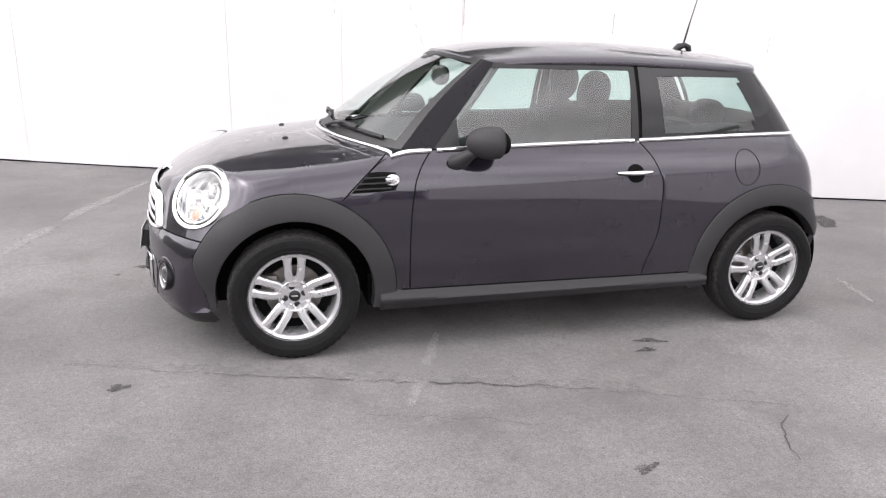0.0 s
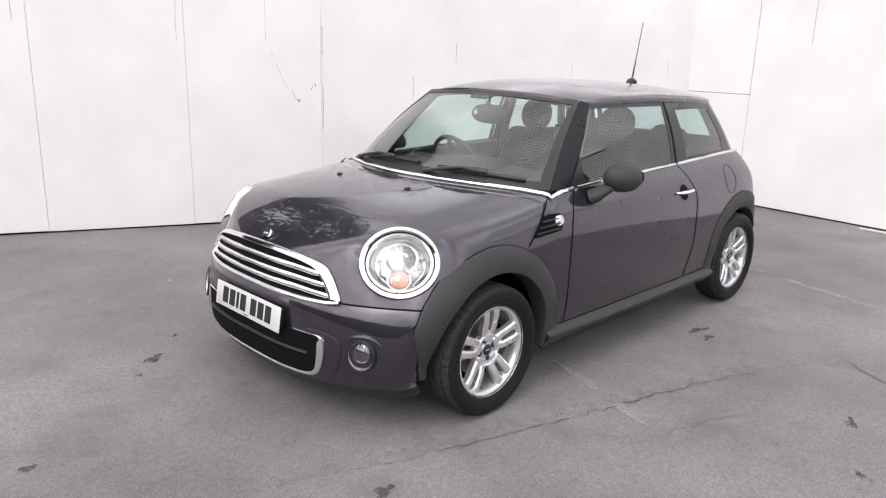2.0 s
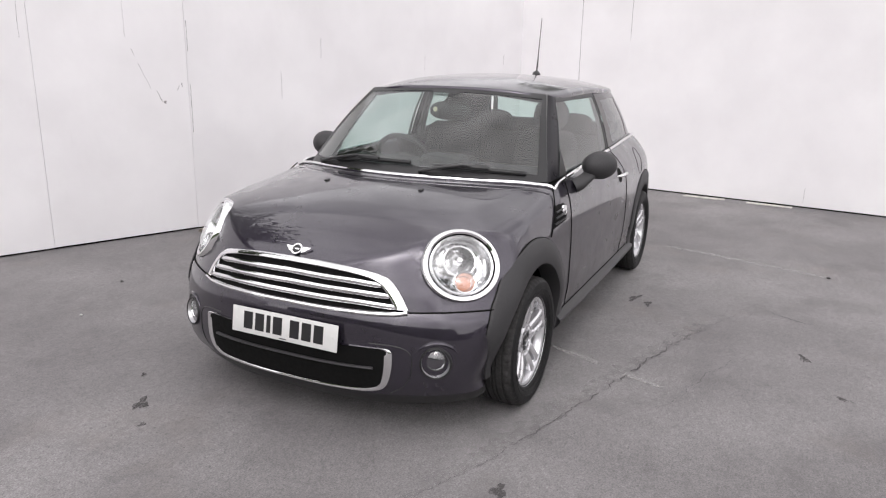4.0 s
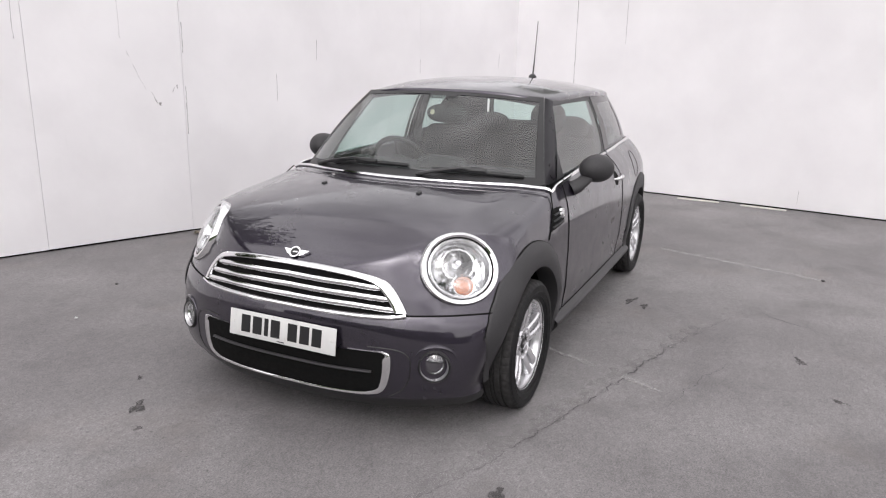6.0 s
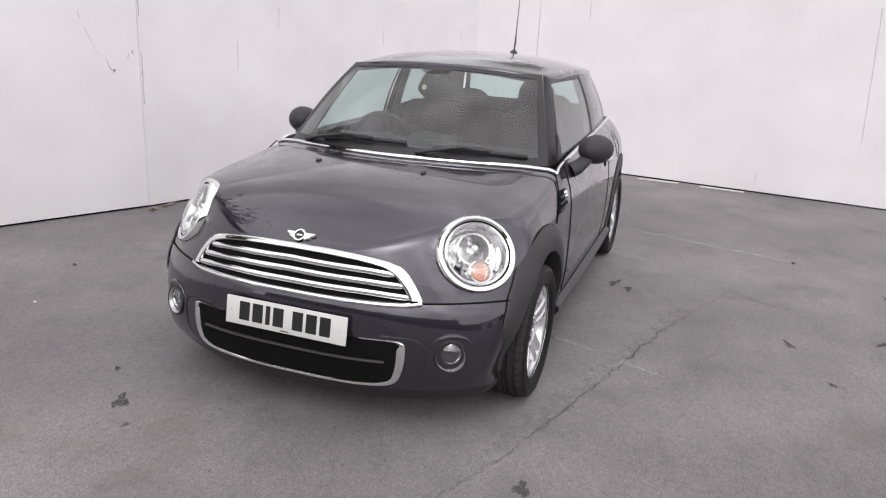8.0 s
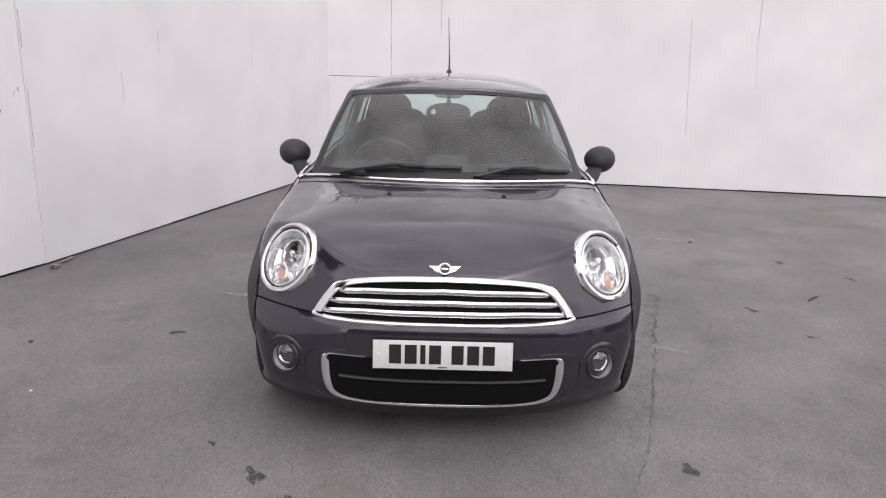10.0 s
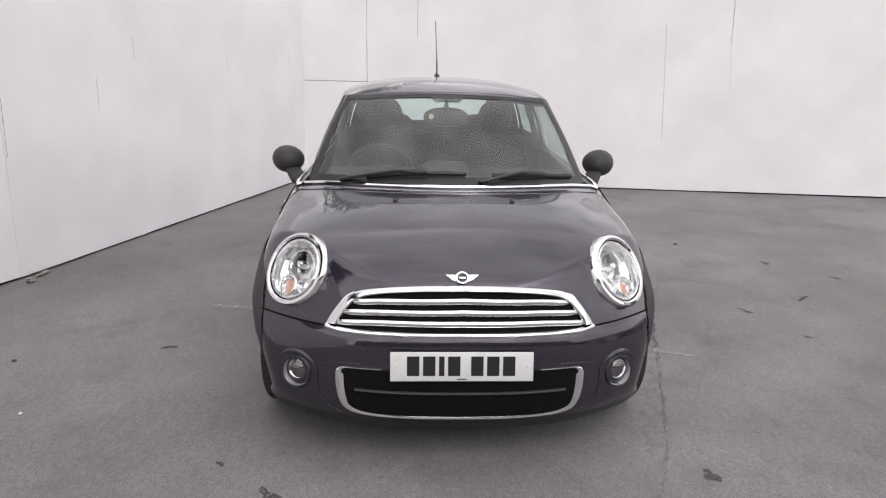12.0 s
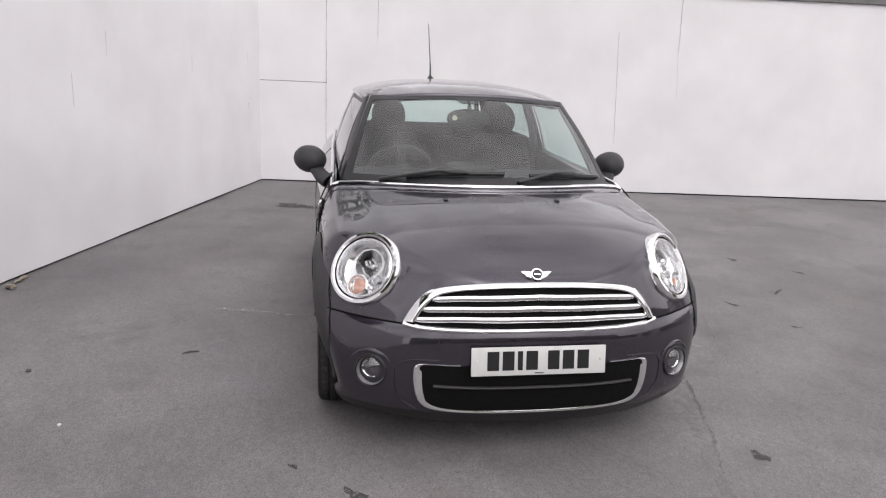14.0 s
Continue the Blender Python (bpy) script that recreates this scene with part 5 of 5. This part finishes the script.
part("mirror_sensor", set_in(lathe([(0.0, 0.003), (0.013, 0.003), (0.0145, 0.0)], 20), frame_at((0.838, 0.082, 1.238), (-1, 0, 0.1), (0, 0, 1))), plain("pale_yellow_paper", (0.46, 0.44, 0.30), 0.7), inm, "small round pale sticker")

# ---- yard details: lines, cracks, stains, bits on the ground, marks on the boards ----
def strip_on_ground(name, pts, widths, z, mat, rough, seed, gaps=0.0, label="", jag=0.0):
    """A ragged thin strip lying on the ground along pts, with worn gaps."""
    r = random.Random(seed)
    bm = bmesh.new()
    fine, rows = [], []
    for (a, b) in zip(pts, pts[1:]):
        n = max(2, int((Vector(b) - Vector(a)).length / (0.014 if jag else 0.035)))
        fine += [Vector(a).lerp(Vector(b), k / n) for k in range(n)]
    fine.append(Vector(pts[-1]))
    drift = Vector((0, 0))
    for i, p in enumerate(fine):
        q = fine[min(i + 1, len(fine) - 1)] - fine[max(i - 1, 0)]
        n = Vector((-q.y, q.x)).normalized()
        w = np.interp(i / (len(fine) - 1), np.linspace(0, 1, len(widths)), widths) / 2
        wob = jag * (noise.noise((i * 0.17, seed * 3.1, 0.0)) + 0.6 * noise.noise((i * 0.55, seed * 3.1, 7.0)))
        p = p + n * wob
        drift = drift * 0.75 + Vector((r.uniform(-1, 1), r.uniform(-1, 1))) * rough
        rows.append([bm.verts.new((*(p + drift + n * w * r.uniform(0.35, 1.5)), z)), bm.verts.new((*(p + drift - n * w * r.uniform(0.35, 1.5)), z))])
    skip = 0
    for a, b in zip(rows, rows[1:]):
        if skip > 0:
            skip -= 1
            continue
        if r.random() < gaps:
            skip = r.randint(1, 5)
        bm.faces.new((a[0], b[0], b[1], a[1]))
    return part(name, bm, mat, ground, label, smooth=False)


def blotch(name, x, y, rx, ry, turn, mat, seed, z=0.004, label=""):
    """An uneven flat stain."""
    r = random.Random(seed)
    bm = bmesh.new()
    n = 26
    vs = []
    for k in range(n):
        a = 2 * math.pi * k / n
        f = 0.75 + 0.25 * math.sin(3 * a + seed) + r.uniform(-0.22, 0.22)
        v = Matrix.Rotation(radians(turn), 2) @ Vector((rx * f * math.cos(a), ry * f * math.sin(a)))
        vs.append(bm.verts.new((x + v.x, y + v.y, z)))
    c = bm.verts.new((x, y, z))
    for k in range(n):
        bm.faces.new((c, vs[k], vs[(k + 1) % n]))
    return part(name, bm, mat, ground, label, smooth=False)


strip_on_ground("crack", [(-1.41, -0.60), (-1.05, -0.67), (-0.68, -0.82), (-0.42, -0.91), (0.12, -1.07), (0.50, -1.185)], [0.001, 0.0015, 0.002, 0.004, 0.005, 0.007], 0.004, CRACK, 0.003, 1, 0.03, "thin dirt-filled crack in the asphalt", jag=0.028)
strip_on_ground("crack", [(0.56, -1.19), (0.91, -1.281), (1.10, -1.345), (1.41, -1.46)], [0.008, 0.007, 0.004, 0.002], 0.004, CRACK, 0.003, 3, 0.025, jag=0.026)
strip_on_ground("crack", [(1.41, -1.46), (2.0, -1.69)], [0.003, 0.002], 0.004, CRACK, 0.003, 5, 0.05, jag=0.02)
strip_on_ground("crack", [(1.92, -1.76), (1.85, -1.81), (1.76, -1.95), (1.74, -2.05)], [0.003, 0.006, 0.006, 0.002], 0.004, CRACK, 0.003, 2, jag=0.012)
strip_on_ground("crack", [(0.20, -1.39), (0.66, -1.53), (0.95, -1.64)], [0.001, 0.003, 0.002], 0.004, CRACK, 0.003, 4, 0.08, jag=0.02)
# faded bay lines
for pts, wd, seed in (([(-0.97, 4.05), (-1.14, 3.5), (-1.51, 2.33), (-1.72, 1.4), (-1.86, 0.85)], [0.09, 0.10, 0.10, 0.10, 0.08], 11), ([(1.17, 1.14), (1.08, 0.84)], [0.04, 0.03], 12),
                      ([(0.72, -0.66), (0.57, -1.06), (0.44, -1.38)], [0.03, 0.06, 0.03], 13), ([(3.45, -0.30), (3.30, -0.75), (3.12, -1.35), (2.88, -2.15)], [0.05, 0.06, 0.065, 0.05], 14)):
    strip_on_ground("faded_line", pts, wd, 0.003, LINE, 0.006, seed, 0.05, "worn faded white bay line")
strip_on_ground("faded_line", [(1.235, 1.46), (1.205, 1.31), (1.172, 1.15)], [0.05, 0.065, 0.05], 0.0035, FRESH, 0.004, 15, 0.0, "short bright remnant of a white line")
strip_on_ground("faded_line", [(1.45, -1.42), (0.41, -1.10), (-0.69, -0.78), (-1.0, -0.68)], [0.08, 0.10, 0.10, 0.06], 0.0028, GHOST, 0.004, 16, 0.0, "ghost of an old painted line")
for k, (x, y, rx, ry, turn) in enumerate(((-0.845, 0.70, 0.055, 0.028, 30), (-0.73, -0.985, 0.050, 0.026, 10), (1.74, -0.96, 0.07, 0.022, -15), (1.66, -1.06, 0.05, 0.02, 5), (-0.98, 0.55, 0.02, 0.012, 0),
                                          (-0.62, 0.93, 0.022, 0.012, 40), (-1.62, 0.02, 0.03, 0.02, 0), (1.16, -1.98, 0.05, 0.02, 20), (0.72, -2.15, 0.04, 0.015, 60), (-1.45, -0.55, 0.035, 0.02, 15),
                                          (4.46, 1.06, 0.22, 0.10, 70), (2.3, -2.65, 0.05, 0.03, 0), (1.9, -3.0, 0.05, 0.02, 30))):
    blotch("stain", x, y, rx * 1.25, ry * 1.35, turn, TAR, 20 + k, label="dark oily stain on the asphalt" if rx > 0.04 else "")

# litter: a twig, a small stone, pale strips at the foot of the back wall
twig = tagged(part("twig", tube_bm([(1.37, -2.44, 0.008), (1.40, -2.475, 0.014), (1.43, -2.50, 0.012), (1.465, -2.55, 0.006)], [0.004, 0.007, 0.006, 0.003], 6), CRACK, None), "short dark twig lying on the asphalt", "twig")
bm = bmesh.new()
bmesh.ops.create_icosphere(bm, subdivisions=2, radius=0.018)
for v in bm.verts:
    v.co *= 0.8 + 0.3 * noise.noise(v.co * 60)
    v.co.z *= 0.6
bmesh.ops.translate(bm, vec=(2.87, -2.125, 0.008), verts=bm.verts)
tagged(part("stone", bm, CRACK, None), "small dark stone on the asphalt", "stone")
for (xa, ya, xb, yb) in ((5.66, -0.68, 5.64, -1.13), (5.60, -1.36, 5.55, -1.82)):
    d = Vector((xb - xa, yb - ya))
    o = part("timber_strip", box_bm((d.length, 0.035, 0.012), (0, 0, 0.006), 0.003, segs=1), plain("pale_batten", (0.62, 0.60, 0.57), 0.8, 0, 0.15, 30) if ya > -1 else bpy.data.materials["pale_batten"], None, smooth=False)
    o.matrix_basis = pose((xa + xb) / 2, (ya + yb) / 2, 0, 0, 0, math.degrees(math.atan2(d.y, d.x)))
    tagged(o, "pale timber strip lying along the board wall", "batten", "strips along the wall")

for x, y, r_, col, lab in ((0.368, 2.216, 0.014, CRACK, "small dark stone on the asphalt"), (-0.202, 1.902, 0.010, WHITE, "small white chip lying on the asphalt")):
    bm = bmesh.new()
    bmesh.ops.create_icosphere(bm, subdivisions=2, radius=r_)
    for v in bm.verts:
        v.co *= 0.8 + 0.35 * noise.noise(v.co * 70 + Vector((x, y, 0)))
        v.co.z *= 0.6
    bmesh.ops.translate(bm, vec=(x, y, r_ * 0.5), verts=bm.verts)
    tagged(part("stone", bm, col, None), lab, "stone")
tagged(part("twig", tube_bm([(0.56, 1.45, 0.006), (0.55, 1.49, 0.010), (0.535, 1.53, 0.006)], [0.003, 0.005, 0.003], 6), CRACK, None), "tiny dark twig lying on the asphalt", "twig")
# dry leaves blown against the wall foot
rl = random.Random(31)
for k in range(6):
    bm = bmesh.new()
    vs = [bm.verts.new((px, py, 0.012 * abs(py) / 0.02 + 0.004)) for px, py in ((-0.035, 0), (-0.012, -0.018), (0.02, -0.014), (0.038, 0), (0.02, 0.015), (-0.012, 0.018))]
    mid_ = bm.verts.new((0, 0, 0.003))
    for i in range(6):
        bm.faces.new((mid_, vs[i], vs[(i + 1) % 6]))
    lf = part("dry_leaf", bm, DRYLEAF, None, smooth=False)
    lf.matrix_basis = pose(1.80 + rl.uniform(-0.12, 0.12), 2.80 + rl.uniform(-0.03, 0.015), 0.003, rl.uniform(-12, 12), rl.uniform(-12, 12), rl.uniform(0, 360))
    tagged(lf, "small dry grey-brown leaf at the wall foot", "leaf", "leaves at the wall foot")

# scuffs and scratches on the boards
SCUFF = plain("grey_scuff", (0.26, 0.25, 0.25), 0.8, 0, 0.3, 60)


def scratch(wall, a, b, along, z0, z1, seed, wd=0.006, lean=0.0):
    """A thin vertical scratch on a board wall, along metres from a."""
    r = random.Random(seed)
    d = (b - a).normalized()
    n = Vector((d.y, -d.x))
    bm = bmesh.new()
    rows = []
    k_n = max(3, int((z1 - z0) / 0.03))
    for k in range(k_n + 1):
        z = z0 + (z1 - z0) * k / k_n
        s0 = along + lean * (z - z0) + r.uniform(-0.003, 0.003)
        w = wd * r.uniform(0.2, 0.8)
        rows.append([bm.verts.new((*(a + d * (s0 + e * w) + n * 0.0145), z)) for e in (-0.5, 0.5)])
    for p, q in zip(rows, rows[1:]):
        bm.faces.new((p[0], p[1], q[1], q[0]))
    o = part("scratch", bm, SCUFF, wall, smooth=False)
    o.matrix_basis = wall.matrix_basis.inverted()


for along, z0, z1, wd, lean in ((1.38, 1.47, 1.65, 0.008, 0.02), (2.79, 1.34, 1.48, 0.008, 0), (4.15, 1.39, 1.55, 0.009, 0.02), (4.15, 0.86, 0.97, 0.008, 0), (0.012, 0.85, 1.25, 0.009, 0.01), (0.012, 1.52, 1.76, 0.009, 0), (0.92, 1.10, 1.34, 0.005, 0.0)):
    scratch(wall_side_near, SIDE_B, CORNER, along, z0, z1, int(along * 100), wd, lean)
for along, z0, z1, wd, lean in ((11.82, 1.095, 1.12, 0.045, 0), (11.80, 1.11, 1.20, 0.012, -0.5), (11.71, 1.22, 1.42, 0.004, -0.42), (11.60, 1.48, 1.53, 0.004, -0.4), (11.54, 1.62, 1.95, 0.004, 0), (11.93, 1.20, 1.24, 0.008, 0.4), (11.97, 1.23, 1.26, 0.02, 0), (10.80, 1.6, 2.0, 0.006, 0.02), (9.6, 1.7, 2.1, 0.007, 0)):
    scratch(wall_side_far, SIDE_A, SIDE_B, along, z0, z1, int(along * 100), wd, lean)
scratch(wall_back, CORNER, BACK_D, 3.44, 0.05, 0.22, 7, 0.006, 0.05)
# where the paint has cracked open along board joints of the back wall
for along, z0, z1, wd, lean in ((0.80, 0.40, 2.56, 0.010, 0.0), (1.41, 1.70, 2.5, 0.008, 0.0), (4.37, 0.62, 1.95, 0.007, -0.05), (5.10, 1.20, 1.72, 0.004, -0.09), (5.055, 1.75, 2.38, 0.008, -0.03)):
    scratch(wall_back, CORNER, BACK_D, along, z0, z1, int(along * 100), wd, lean)
# grey capping on the lower stretch of the back wall
cap_a, cap_b = CORNER + (BACK_D - CORNER).normalized() * 5.05, BACK_D
cap_d = cap_b - cap_a
cap = part("capping", box_bm((cap_d.length, 0.16, 0.07), (0, 0, 0.035), 0.006, segs=1), plain("grey_capping", (0.16, 0.155, 0.155), 0.8, 0, 0.2, 20), wall_back, "grey capping rail", smooth=False)
cap.matrix_basis = wall_back.matrix_basis.inverted() @ pose((cap_a.x + cap_b.x) / 2 + 0.04, (cap_a.y + cap_b.y) / 2, 2.402, 0, 0, math.degrees(math.atan2(cap_d.y, cap_d.x)))

# ---- trees beyond the walls, seen mirrored in hood and glass ----
BARK = plain("grey_brown_bark", (0.09, 0.07, 0.055), 0.9, 0, 0.35, 12, 0.6)
LEAF = plain("dull_green_leaf", (0.06, 0.085, 0.035), 0.6, 0, 0.5, 3)


def tree(x, y, height, seed, leaves):
    r = random.Random(seed)
    base = tagged(new("tree"), "tall leafy tree standing beyond the board wall", "tree", "trees beyond the walls")
    base.location = (x, y, 0)
    tips, wood = [], bmesh.new()

    def limb(p, d, length, rad, depth):
        pts, rads = [p.copy()], [rad]
        for k in range(5):
            d = (d + Vector((r.uniform(-1, 1), r.uniform(-1, 1), r.uniform(-0.4, 0.7))) * 0.22).normalized()
            p = p + d * length / 5
            pts.append(p.copy())
            rads.append(rad * (1 - 0.13 * (k + 1)))
        t = tube_bm(pts, rads, 6)
        tmp = bpy.data.meshes.new("limb")
        t.to_mesh(tmp)
        t.free()
        wood.from_mesh(tmp)
        bpy.data.meshes.remove(tmp)
        if depth == 0:
            tips.extend(pts[2:])
            return
        for k in range(r.randint(3, 4)):
            i = r.randint(2, 5)
            side = Vector((r.uniform(-1, 1), r.uniform(-1, 1), r.uniform(0.0, 0.9))).normalized()
            limb(pts[i], (d * 0.5 + side).normalized(), length * r.uniform(0.5, 0.72), rads[i] * 0.6, depth - 1)

    limb(Vector((0, 0, 0)), Vector((r.uniform(-0.08, 0.08), r.uniform(-0.08, 0.08), 1)), height * 0.45, height * 0.022, 3)
    part("trunk", wood, BARK, base)
    vs, fs = [], []
    for _ in range(leaves):
        c = r.choice(tips) + Vector((r.gauss(0, 0.36), r.gauss(0, 0.36), r.gauss(0, 0.30)))
        u = Vector((r.uniform(-1, 1), r.uniform(-1, 1), r.uniform(-1, 1))).normalized()
        w = u.orthogonal().normalized()
        a = r.uniform(0.07, 0.16)
        i = len(vs)
        vs += [c - u * a, c + w * a * 0.5, c + u * a, c - w * a * 0.5]
        fs.append((i, i + 1, i + 2, i + 3))
    crown = put("crown", mesh_of("crown", vs, fs, LEAF, smooth=False), base)
    return base


for x, y, h, sd, lv in ((1.0, 7.6, 10.0, 3, 9000), (5.0, 8.4, 7.4, 8, 7000), (-3.2, 9.2, 9.0, 17, 9000), (3.2, 8.8, 9.5, 29, 9000), (8.8, 8.6, 8.8, 13, 8000), (12.5, 1.2, 7.5, 21, 1500)):
    tree(x, y, h, sd, lv)


# ---- unseen hedges added round the open yard sides to block low sky light ----
def hedge(name, a, b, height, depth, seed):
    r = random.Random(seed)
    d = Vector(b) - Vector(a)
    n = Vector((-d.y, d.x)).normalized()
    nu = int(d.length / 0.5)
    prof = [(0.0, 0.0), (0.0, 0.35), (0.05, 0.75), (0.25, 1.0), (0.6, 1.02), (0.95, 0.8), (1.0, 0.0)]
    vs = []
    for i in range(nu + 1):
        p = Vector(a) + d * i / nu
        hh = height * (1 + 0.16 * noise.noise((i * 0.12, seed, 0)) + r.uniform(-0.015, 0.015))
        for f, g in prof:
            q = p + n * (depth * f + r.uniform(-0.12, 0.12))
            vs.append((q.x, q.y, max(0.0, hh * g + (r.uniform(-0.12, 0.12) if g else 0))))
    return tagged(put(name, mesh_of(name, vs, grid_faces(nu + 1, len(prof)), LEAF, smooth=False)), "unseen dark green hedge added to block low sky light and darken reflections", "hedge", kind="stuff")


# ---- pale lock-up garages across the yard, seen mirrored in the door ----
SHEET = plain("pale_sheet_cladding", (0.66, 0.66, 0.68), 0.6, 0, 0.1, 2)


def garage(x, y, w, h):
    g = tagged(new("garage"), "pale flat-roofed garage across the yard", "garage", "garages across the yard")
    g.matrix_basis = pose(x, y, 0)
    part("wall", box_bm((w, 5.0, h), (0, 0, h / 2), 0.02, segs=1), SHEET, g, smooth=False)
    part("roof", box_bm((w + 0.3, 5.3, 0.14), (0, 0, h + 0.07), 0.02, segs=1), TRIM, g, smooth=False)
    part("garage_door", box_bm((min(2.3, w - 0.8), 0.05, 2.0), (0, 2.52, 1.0), 0.01, segs=1), STEEL, g, smooth=False)


for x, w, h in ((-9.0, 5.5, 2.5), (1.2, 3.2, 2.7), (7.0, 3.0, 2.4), (14.5, 7.0, 2.6)):
    garage(x, -21.0, w, h)
# heights set by how dark the car's door and front should look
hedge("hedge", (-24, -26), (24, -24), 2.9, 1.2, 2)
hedge("hedge", (-25, 16), (-26, -25), 5.6, 2.2, 5)
